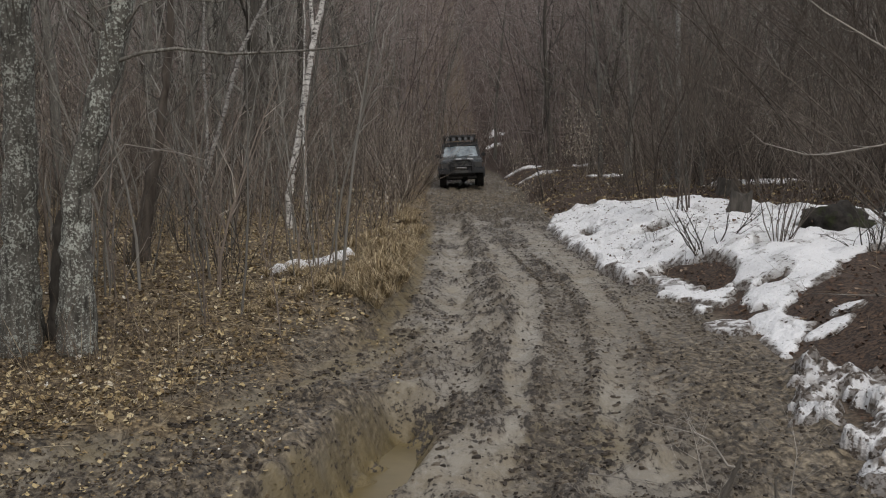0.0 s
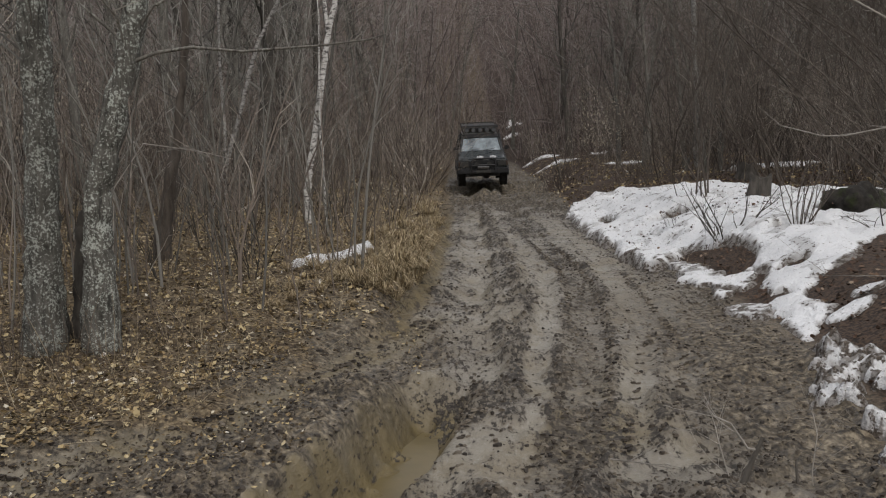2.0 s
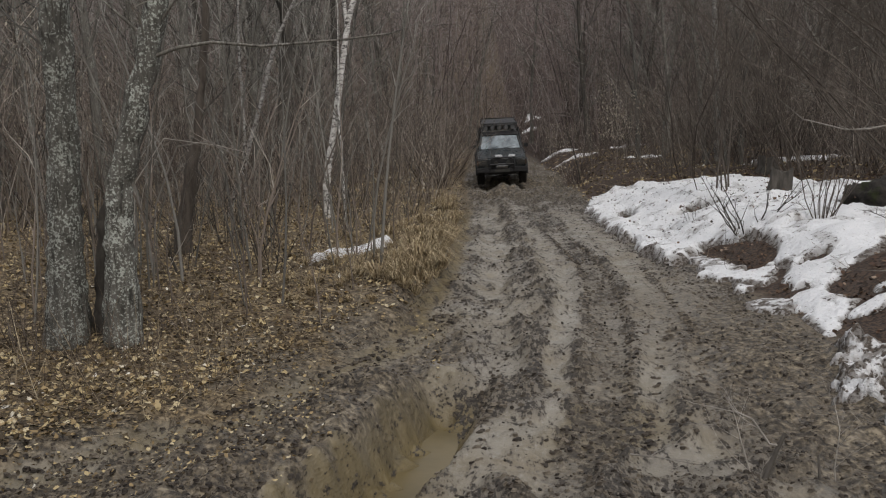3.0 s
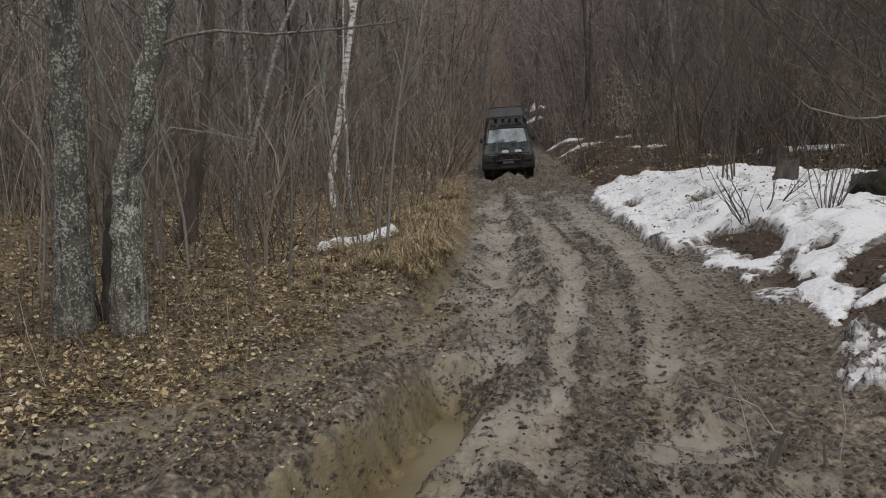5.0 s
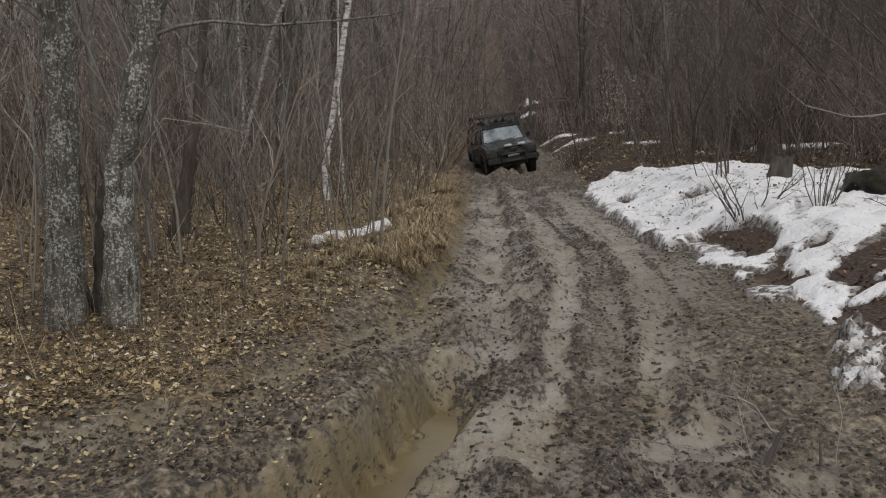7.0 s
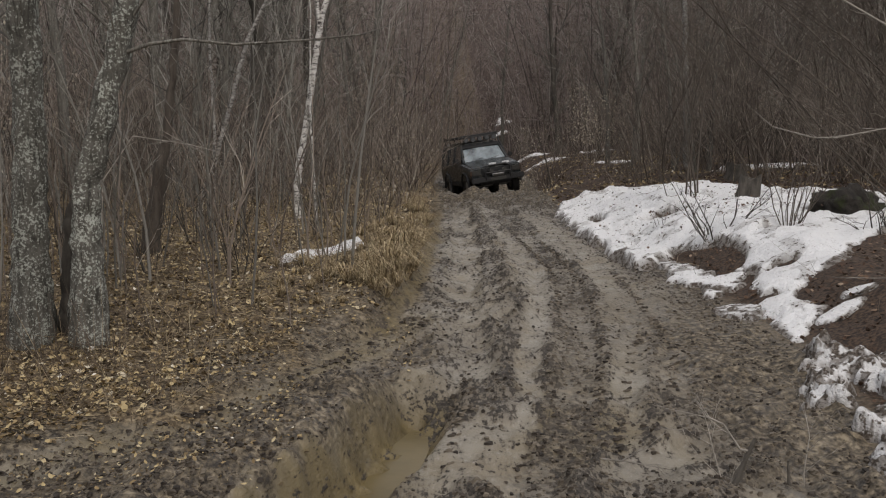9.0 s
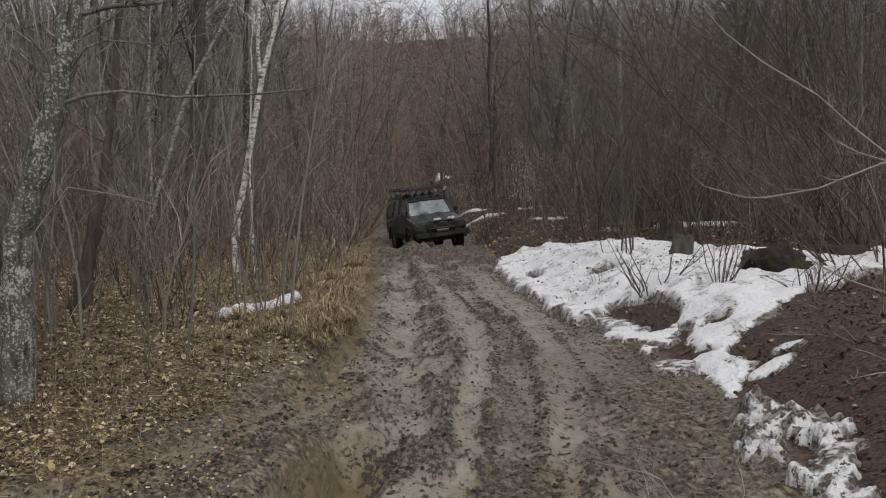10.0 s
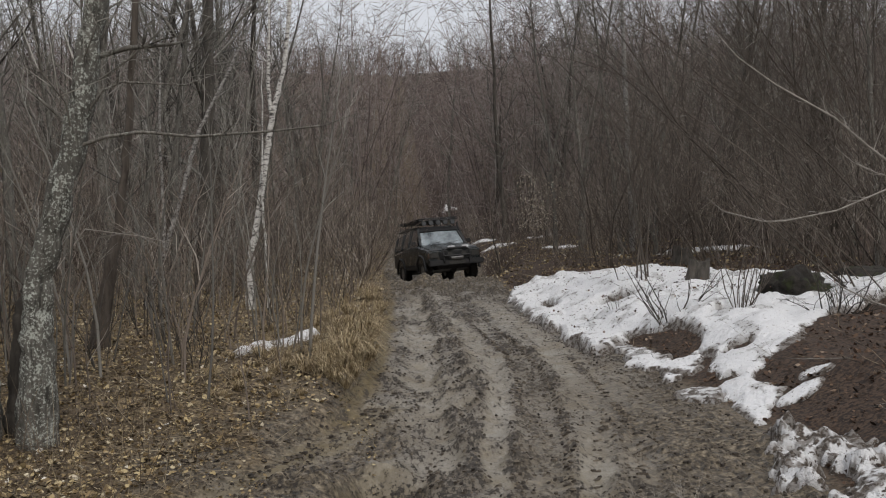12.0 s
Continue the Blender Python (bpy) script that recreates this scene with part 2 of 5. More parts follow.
# rows of lug prints beside the lanes
LUG_ROWS = [
    [(0.3, 4.5), (0.56, 5.38), (0.76, 6.9), (0.93, 8.17), (1.1, 9.48), (1.21, 11.0), (1.14, 13.3), (1.0, 16)],
    [(0.62, 4.5), (0.87, 5.44), (1.12, 6.83), (1.29, 8.03), (1.41, 9.39), (1.48, 11.06), (1.46, 13.3), (1.35, 16)],
    [(0.85, 4.7), (1.06, 5.58), (1.21, 6.28), (1.38, 7.03), (1.61, 7.73)],
    [(1.3, 5.5), (1.71, 6.99), (1.79, 7.82), (1.86, 9.27), (1.95, 11.05)],
    [(0.0, 5.2), (0.12, 5.8), (0.1, 6.5)],
    [(-0.02, 4.6), (0.02, 5.4), (-0.02, 6.2)],
]


def land(x, y):
    """Height of the ground and its masks: mud, churn, clay, dark floor."""
    x, y = np.asarray(x, float), np.asarray(y, float)
    wob = 0.10 * fbm(x * 1.3, y * 1.3, 3, 5)
    xl = np.interp(y, EDGE_L_Y, EDGE_L_X) + wob
    xr = np.interp(y, EDGE_R_Y, EDGE_R_X) + wob
    left, right = xl - x, x - xr
    mud = ease(-0.12, 0.1, -left) * ease(-0.3, -0.02, -right) * ease(52, 45, y)
    z = 0.03 * fbm(x * 0.9, y * 0.9, 3, 11) * 1.0
    # banks, bare soil on the steep face towards the track
    bank_l = 0.27 * ease(6.4, 9.0, y) + 0.05
    z = z + bank_l * ease(-0.06, 0.34, left) + 0.03 * np.clip(left, 0, 6) + 0.04 * fbm(x * 2, y * 2, 4, 21) * ease(0, 0.5, left)
    z = z + 0.42 * ease(0.0, 1.5, right) + 0.05 * np.clip(right - 1.0, 0, 8) + 0.14 * fbm(x * 0.8, y * 0.8, 4, 22) * ease(0, 0.8, right)
    # the dip where the track is churned deepest, and the rise behind it
    road = ease(-1.2, 0.3, -left) * ease(-1.5, 0.3, -right)
    dip = np.interp(y, [0, 20, 25.5, 27.5, 29.5, 30.5, 32.5, 34.4, 35.3, 36.5, 40, 46], [0, 0, 0.0, -0.12, -0.34, -0.42, -0.6, -0.52, -0.2, -0.13, -0.13, 0])
    z = z + dip * road
    z = z + 0.022 * np.clip(y - 40, 0, 30) + np.where(y > 60, 0.222, 0) * np.clip(y - 60, 0, 150)
    z = z + 0.05 * np.clip(np.abs(x) - 9, 0, 30) * ease(10, 30, y)
    # lumpy mud, smeared flat on the outer half of the bend
    flat = mud * ease(0.0, 0.3, x - np.interp(y, [6, 9, 11, 15, 20], [0.55, 0.8, 0.95, 1.05, 1.2])) * ease(5.6, 7.4, y) * ease(22, 17, y)
    soft = mud * (0.5 + 0.5 * ease(-0.15, 0.2, fbm(x * 1.1, y * 0.6, 3, 31)))
    z = z + mud * 0.05 * (1 - 0.6 * flat) * fbm(x * 2.6, y * 1.8, 4, 33) + soft * 0.04 * (1 - 0.6 * flat) * fbm(x * 8, y * 4, 2, 34)
    churn = mud * ease(0.0, 0.26, fbm(x * 1.9, y * 1.0, 4, 41)) * (0.42 - 0.27 * ease(0.9, 1.6, x) * ease(7.5, 9.5, y) - 0.2 * np.exp(-((x - 0.3) / 0.5) ** 2 - ((y - 8.2) / 1.4) ** 2))
    churn = np.maximum(churn, mud * 1.0 * ease(15, 21, y) * ease(-0.45, -0.05, fbm(x * 2, y * 0.8, 3, 43)))
    churn = np.maximum(churn, mud * 0.36 * ease(7.2, 5.6, y) * ease(-0.2, 0.15, fbm(x * 1.3, y * 1.3, 3, 44)))
    churn = churn * (1 - 0.75 * flat)
    bend = x - np.interp(y, [4, 6.2, 7.6, 10, 12.9, 16.5, 22], [0.5, 0.79, 1.01, 1.3, 1.52, 1.6, 1.5])
    streak = ease(-0.02, 0.22, fbm(bend * 6, y * 0.45 + bend, 3, 46)) * flat
    churn = np.maximum(churn, streak * 0.42)
    edge = np.maximum(ease(-0.5, -0.1, right) * 1.35, ease(-0.3, -0.05, left) * 0.6)
    rightmost = np.maximum(ease(1.0, 1.9, x) * ease(9.0, 6.5, y) * 1.3, edge)
    rightmost = np.maximum(rightmost, 0.7 * ease(-0.5, -0.9, x) * ease(7.6, 6.6, y))
    churn = np.maximum(churn, mud * rightmost * 0.55)
    lump = np.clip(fbm(x * 6.5, y * 3.4, 2, 35, 0.6) - 0.02, 0, 1) * (0.25 + churn) * (1 - 0.6 * flat)
    z = z + mud * 0.16 * lump
    # ridge of clods between the wheel lanes
    d, _, a = line_gap(x, y, [(0.36, 7.0), (0.52, 8.0), (0.63, 9.1), (0.61, 10.5), (0.59, 13.6), (0.45, 17.5), (0.6, 22)])
    ridge = np.exp(-(d / 0.15) ** 2) * mud * ease(-0.4, 0.05, fbm(x * 2.5, y * 1.5, 3, 52))
    z = z + ridge * (0.05 + 0.16 * np.clip(fbm(x * 4, y * 4, 3, 51) + 0.15, 0, 1))
    churn = np.maximum(churn, ridge * 0.9)
    # a block of mud thrown up before the deep holes
    block = np.exp(-((x - 0.78) / 0.3) ** 4 - ((y - 25.6) / 0.35) ** 4)
    z = z + 0.1 * block * mud
    # wheel lanes
    for k, (pts, half, deep, smooth) in enumerate(LANES):
        d, s, a = line_gap(x, y, pts)
        core = np.exp(-(d / half) ** 4) * mud
        rim = np.exp(-((d - half * 1.3) / 0.06) ** 2) * mud
        z = z - core * deep + rim * deep * 0.6 * (0.6 + fbm(x * 6, y * 4, 2, 61 + k))
        churn = np.clip(churn + rim * 0.22 - core * smooth * 0.75, 0, 1)
    for k, pts in enumerate(LUG_ROWS):
        d, s, a = line_gap(x, y, pts)
        row = np.exp(-(d / 0.055) ** 2) * mud * ease(-0.3, 0.1, fbm(x * 1.3, y * 0.8, 2, 81 + k))
        lug = ease(-0.2, 0.5, np.sin(a * 2 * math.pi / 0.14 + s * d * 6))
        churn = np.clip(churn + row * (0.25 + 0.75 * lug), 0, 1)
        z = z + row * (0.02 * lug - 0.01)
    # blotches that break up the smooth lanes
    blotch = ease(0.02, 0.2, fbm(x * 3.4, y * 2.0, 3, 47)) * ease(-0.3, 0.2, fbm(x * 0.7, y * 0.5, 2, 48))
    churn = np.clip(churn * (0.55 + 0.75 * ease(-0.25, 0.2, fbm(x * 3, y * 2.2, 3, 49))) + 0.45 * blotch * mud * (1 - 0.75 * flat), 0, 1)
    z = z + 0.03 * blotch * mud * (1 - 0.7 * flat)
    # the track that turns off, with lug prints
    d, s, a = line_gap(x, y, FORK)
    core = np.exp(-(d / 0.2) ** 4)
    lug = ease(0.0, 0.6, np.sin(a * 2 * math.pi / 0.11 + s * d * 5))
    z = z * (1 - 0.6 * core) - 0.03 * core + core * lug * 0.03
    wide = np.exp(-((d - 0.25) / 0.75) ** 4) * ease(9.0, 7.0, y)
    mud = np.maximum(mud, wide * ease(-0.35, 0.05, fbm(x * 2, y * 2, 3, 66) + 0.1))
    churn = np.clip(np.where(core > 0.3, churn * 0.2 + 0.42 * lug * core, np.maximum(churn, 0.5 * wide)), 0, 1)
    tread = core
    # the mound beside the flooded rut, cut steeply on the rut's side
    d, s, a = line_gap(x, y, PIT)
    mound = np.where(s < 0, np.exp(-((d - 0.5) / 0.3) ** 2), 0) * ease(0.1, 0.9, a)
    z = z + mound * (0.17 + 0.06 * fbm(x * 7, y * 7, 3, 71))
    z = z + mound * 0.07 * fbm(x * 9, y * 5, 3, 77)
    churn = np.clip(np.maximum(churn, mound * (0.5 + 0.5 * fbm(x * 5, y * 3, 3, 79))), 0, 1)
    cut = 1 - ease(0.1, np.where(s < 0, 0.28, 0.33), d + 0.05 * fbm(x * 5, y * 5, 2, 72))
    groove = 0.03 * fbm(x * 16, y * 16, 2, 73)
    z = z - cut * (0.3 + groove) * ease(0.0, 0.5, a)
    wall = np.where(s < 0, ease(0.31, 0.22, d + 0.2 * fbm(x * 6, y * 6, 3, 74)), 0) * 0.8
    clay = np.maximum(cut, wall) * ease(0.1, 0.5, a)
    z = z + wall * 0.08 * fbm(x * 9, y * 9, 2, 75)
    churn = np.clip(churn - 0.5 * wall + 0.6 * wall * ease(0.1, 0.3, fbm(x * 9, y * 9, 2, 76)), 0, 1)
    # yellow-brown soil smeared over the turning and the foot of the track
    smear = np.maximum(0.5 * ease(0.1, -0.5, x) * ease(8.5, 7.0, y), 0.65 * np.exp(-((x - 0.75) / 0.4) ** 2 - ((y - 5.4) / 0.9) ** 2))
    clay = np.maximum(clay, 0.35 * tread)
    clay = np.maximum(clay, 0.2 * mound)
    face = ease(-0.12, 0.02, left) * ease(0.42, 0.2, left) * ease(6.6, 8.0, y) * ease(24, 17, y)
    mud = np.maximum(mud, 0.85 * face)
    clay = np.maximum(clay, face * ease(0.25, 0.05, left) * 0.9)
    churn = np.clip(np.maximum(churn, face * (0.75 - 0.45 * ease(0.2, 0.0, left))), 0, 1)
    clay = np.maximum(clay, smear * ease(-0.3, 0.1, fbm(x * 3, y * 3, 3, 78)))
    # humus-dark soil on the far side of the track; all floor darker from y 24 on
    dark_floor = ease(-0.1, 0.4, right) * 0.95 + ease(24, 34, y) * 0.5
    soil = np.clip(np.maximum(np.maximum(mound * (1 - wall) * 1.5, 0.9 * wide * (1 - tread) * np.where(x < -0.15, 1, 0)), face * ease(0.05, 0.2, left)), 0, 1) * (1 - cut)
    d, _, _ = line_gap(x, y, LANES[1][0])
    soil = np.maximum(soil, mud * np.maximum(0.95 * ease(1.1, 1.9, x) * ease(11, 7, y), 0.45 * np.exp(-(d / 0.17) ** 4) * ease(13, 9, y)))
    soil = np.maximum(soil, mud * 0.95 * ease(18, 25, y))
    return z, mud, churn, clay, np.clip(dark_floor, 0, 1), soil


def height(x, y):
    return float(land(np.array([x]), np.array([y]))[0][0])


def spaced(stops):
    """Coordinates through (start, step) stretches, the last stop giving the end."""
    out = []
    for (a, step), (b, _) in zip(stops, stops[1:]):
        n = max(1, round((b - a) / step))
        out += [a + (b - a) * i / n for i in range(n)]
    return np.array(out + [stops[-1][0]])


def grid_mesh(name, xs, ys, z, attrs, keep=None):
    """A sheet over plan coordinates; keep marks the faces that stay."""
    gx, gy = np.meshgrid(xs, ys)
    nx, ny = len(xs), len(ys)
    idx = np.arange(nx * ny).reshape(ny, nx)
    q = np.stack([idx[:-1, :-1], idx[:-1, 1:], idx[1:, 1:], idx[1:, :-1]], -1).reshape(-1, 4)
    co = np.stack([gx, gy, z], -1).reshape(-1, 3)
    if keep is not None:
        q = q[keep.reshape(-1)]
        used = np.unique(q)
        back = np.full(nx * ny, -1)
        back[used] = np.arange(len(used))
        q, co = back[q], co[used]
        attrs = {k: v.reshape(-1)[used] for k, v in attrs.items()}
    me = bpy.data.meshes.new(name)
    me.from_pydata(co.tolist(), [], q.tolist())
    for k, v in attrs.items():
        me.attributes.new(k, "FLOAT", "POINT").data.foreach_set("value", np.ascontiguousarray(v, dtype=np.float32).reshape(-1))
    me.polygons.foreach_set("use_smooth", np.ones(len(me.polygons), dtype=bool))
    return me


def build_ground():
    xs = spaced([(-700, 60), (-100, 12), (-40, 3), (-12, 0.6), (-6, 0.2), (-3.2, 0.05), (-1.6, 0.03), (2.6, 0.06), (4, 0.2), (9, 0.8), (20, 4), (100, 60), (700, 1)])
    ys = spaced([(-700, 60), (-100, 12), (-20, 2), (0, 0.4), (3.2, 0.03), (9, 0.04), (13, 0.06), (20, 0.1), (36, 0.3), (50, 1.5), (100, 6), (260, 60), (900, 1)])
    gx, gy = np.meshgrid(xs, ys)
    z, mud, churn, clay, dark_floor, soil = land(gx, gy)
    me = grid_mesh("ground", xs, ys, z, {"mud": mud, "churn": churn, "clay": clay, "dark_floor": dark_floor, "soil": soil})
    me.materials.append(M_GROUND)
    return tagged(new("ground", me), "churned muddy forest track between banks of fallen leaves", "ground", kind="structure")


build_ground()


# ---- shared builders ----
def part(name, bm, material, parent, label=""):
    """Links a bmesh or mesh as one mesh object under a thing or part."""
    if isinstance(bm, bmesh.types.BMesh):
        me = bpy.data.meshes.new(name)
        bm.to_mesh(me)
        bm.free()
    else:
        me = bm
    if material:
        me.materials.clear()
        me.materials.append(material)
    ob = new(name, me)
    ob.parent = parent
    if label:
        ob["label"] = label
    return ob


class Tubes:
    """Gathers tapering stems into one mesh."""

    def __init__(self):
        self.v, self.f = [], []

    def add(self, pts, radii, sides=3, point=True):
        """A stem through pts; with point it closes to a tip, else it keeps its last ring."""
        base = len(self.v)
        pts = [Vector(p) for p in pts]
        last = len(pts) - 1
        for i, p in enumerate(pts):
            if point and i == last:
                self.v.append(tuple(p))
                continue
            d = (pts[min(i + 1, last)] - pts[max(i - 1, 0)]).normalized()
            a = (Vector((0, 1, 0)) if abs(d.y) < 0.93 else Vector((1, 0, 0))).cross(d).normalized()
            b = d.cross(a)
            for k in range(sides):
                t = 2 * math.pi * k / sides
                self.v.append(tuple(p + (a * math.cos(t) + b * math.sin(t)) * radii[i]))
        for i in range(last):
            for k in range(sides):
                m = (k + 1) % sides
                if point and i == last - 1:
                    self.f.append((base + i * sides + k, base + i * sides + m, base + last * sides))
                else:
                    self.f.append((base + i * sides + k, base + i * sides + m, base + (i + 1) * sides + m, base + (i + 1) * sides + k))

    def mesh(self, name, material=None, smooth=True):
        me = bpy.data.meshes.new(name)
        me.from_pydata(self.v, [], self.f)
        if smooth:
            me.polygons.foreach_set("use_smooth", np.ones(len(me.polygons), dtype=bool))
        if material:
            me.materials.append(material)
        return me


def stem_points(rng, start, way, length, n, wander=0.12, lift=0.0):
    pts, p, d = [Vector(start)], Vector(start), Vector(way).normalized()
    for _ in range(n):
        d = (d + Vector((rng.gauss(0, wander), rng.gauss(0, wander), rng.gauss(0, wander) + lift))).normalized()
        p = p + d * (length / n)
        pts.append(p.copy())
    return pts


def taper(r0, r1, n):
    return [r0 + (r1 - r0) * i / n for i in range(n + 1)]


def along_pts(pts, t):
    s = t * (len(pts) - 1)
    i = min(int(s), len(pts) - 2)
    return pts[i].lerp(pts[i + 1], s - i), (pts[i + 1] - pts[i]).normalized()


def sprout(tubes, rng, pts, count, length, radius, t0=0.15, out=0.9, up=0.35, twigs=5, sides=3, segs=3, droop=0.04):
    """Side branches along a stem, each with its own twigs."""
    for _ in range(count):
        t = t0 + (1 - t0) * rng.random() ** 0.85
        p, d = along_pts(pts, t)
        ang = rng.uniform(0, 2 * math.pi)
        way = Vector((math.cos(ang) * out, math.sin(ang) * out, up)) + d * 0.5
        ln = length * (1.15 - 0.7 * t) * rng.uniform(0.5, 1.35)
        b = stem_points(rng, p, way, ln, segs, 0.2, droop)
        r = radius * (1.2 - 0.8 * t)
        tubes.add(b, taper(r, r * 0.25, segs), sides)
        for _ in range(twigs):
            q, e = along_pts(b, rng.uniform(0.15, 1.0))
            w = e + Vector((rng.gauss(0, 0.7), rng.gauss(0, 0.7), rng.gauss(0.15, 0.5)))
            n = rng.choice((1, 1, 2))
            c = stem_points(rng, q, w, ln * rng.uniform(0.25, 0.65), n, 0.25)
            tubes.add(c, taper(r * 0.5, r * 0.2, n), 3)


def bare_tree(seed, tall, girth, bark, twig, branches=14, lean=0.05, bare=0.3, reach=0.2, sides=7, twigs=5):
    """A leafless tree, parts trunk and crown, standing at the origin."""
    rng = random.Random(seed)
    root = new("bare_tree")
    trunk, crown = Tubes(), Tubes()
    ang = rng.uniform(0, 6.28)
    pts = stem_points(rng, (0, 0, -0.15), (lean * math.cos(ang), lean * math.sin(ang), 1), tall, 9, 0.055)
    radii = taper(girth, girth * 0.12, 9)
    radii[0] *= 1.35
    trunk.add(pts, radii, sides)
    sprout(crown, rng, pts, branches, tall * reach, girth * 0.24, bare, 0.8, 0.6, twigs)
    part("trunk", trunk.mesh("trunk"), bark, root)
    part("crown", crown.mesh("crown"), twig, root)
    return root


def formed_tree(name, path, radii, bark, twig, seed, branches, reach, label, category, group="", limbs=(), t0=0.3, twigs=8, sides=14):
    """A tree whose trunk follows a few plan points; limbs are (points, radius) rods of the crown."""
    rng = random.Random(seed)
    root = new(name)
    x0, y0 = path[0][:2]
    base = Vector((x0, y0, height(x0, y0)))
    root.matrix_basis = Matrix.Translation(base)
    # rounded course through the control points
    pts, rad = [], []
    steps = 9
    for i in range(len(path) - 1):
        for k in range(steps):
            t = k / steps
            pts.append(Vector(path[i]).lerp(Vector(path[i + 1]), t) - base)
            rad.append(radii[i] + (radii[i + 1] - radii[i]) * t)
    pts.append(Vector(path[-1]) - base)
    rad.append(radii[-1])
    smooth = [pts[0]] + [(pts[i - 1] + pts[i] * 2 + pts[i + 1]) / 4 for i in range(1, len(pts) - 1)] + [pts[-1]]
    smooth = [p + Vector((rng.gauss(0, 0.008), rng.gauss(0, 0.008), 0)) for p in smooth]
    smooth[0].z -= 0.15
    trunk, crown = Tubes(), Tubes()
    trunk.add(smooth, rad, sides)
    seed_way = Vector((seed * 1.7, 0, 0))
    trunk.v = [tuple(Vector(p) + Vector((noise.noise(Vector((p[0] * 16, p[1] * 16, p[2] * 5)) + seed_way), noise.noise(Vector((p[0] * 16, p[1] * 16, p[2] * 5)) - seed_way), 0)) * rad[0] * 0.16) for p in trunk.v]
    sprout(crown, rng, smooth, branches, reach, rad[0] * 0.085, t0, 0.9, 0.35, twigs)
    for limb, r in limbs:
        course = [Vector(p) - base for p in limb]
        n = len(course) - 1
        bough = Tubes()
        bough.add(course, taper(r, r * 0.3, n), 6)
        sprout(bough, rng, course, 5, 0.5, r * 0.4, 0.3, 0.7, 0.3, 4)
        part("limb", bough.mesh("limb"), bark if bark == M_BIRCH else M_BARK, root)
    part("trunk", trunk.mesh("trunk"), bark, root)
    part("crown", crown.mesh("crown"), twig, root)
    return tagged(root, label, category, group)


def thicket(seed, tall, stems, twig, spread=0.5, branches=5, r=0.008, name="shrub", twigs=2, root=0.35):
    """A leafless multi-stemmed shrub as one mesh."""
    rng = random.Random(seed)
    tubes = Tubes()
    for _ in range(stems):
        ang, rad = rng.uniform(0, 6.28), rng.random() * root
        lean = spread * rng.random()
        way = (math.cos(ang) * lean, math.sin(ang) * lean, 1)
        ln = tall * rng.uniform(0.45, 1.1)
        pts = stem_points(rng, (math.cos(ang) * rad, math.sin(ang) * rad, -0.08), way, ln, 4, 0.17)
        k = r * rng.uniform(0.7, 1.3)
        tubes.add(pts, taper(k, k * 0.3, 4), 3)
        sprout(tubes, rng, pts, branches, ln * 0.36, k * 0.6, 0.15, 0.75, 0.7, twigs, 3, 2)
    return new(name, tubes.mesh(name, twig))


# ---- flooded rut ----
def build_water():
    bm = bmesh.new()
    ring = []
    for (x, y), w in zip([(-0.22, 5.95), (-0.27, 5.6), (-0.4, 4.9), (-0.6, 4.2), (-1.0, 3.2), (-1.6, 2.1)], (0.05, 0.12, 0.16, 0.18, 0.2, 0.16)):
        ring.append((x, y, w))
    for s in (1, -1):
        for x, y, w in (ring if s > 0 else ring[::-1]):
            bm.verts.new((x + s * w, y - s * w * 0.3, -0.25))
    bm.faces.new(bm.verts)
    n = Nodes("muddy_water")
    c = n.ramp(n.noise(3, 3), [(0.3, (0.115, 0.088, 0.036)), (0.7, (0.17, 0.13, 0.058))])
    n.bump(n.noise(25, 2), 0.05, 0.01)
    m = n.done(c, 0.3, 0, 0.25)
    ob = part("water", bm, m, None)
    tagged(ob, "shallow yellow-brown muddy water in a wheel rut", "puddle", kind="structure")


build_water()


# ---- snow ----
def blob(x, y, cx, cy, rx, ry, turn=0.0):
    c, s = math.cos(radians(turn)), math.sin(radians(turn))
    u, v = (x - cx) * c + (y - cy) * s, -(x - cx) * s + (y - cy) * c
    return 1 - np.sqrt((u / rx) ** 2 + (v / ry) ** 2)


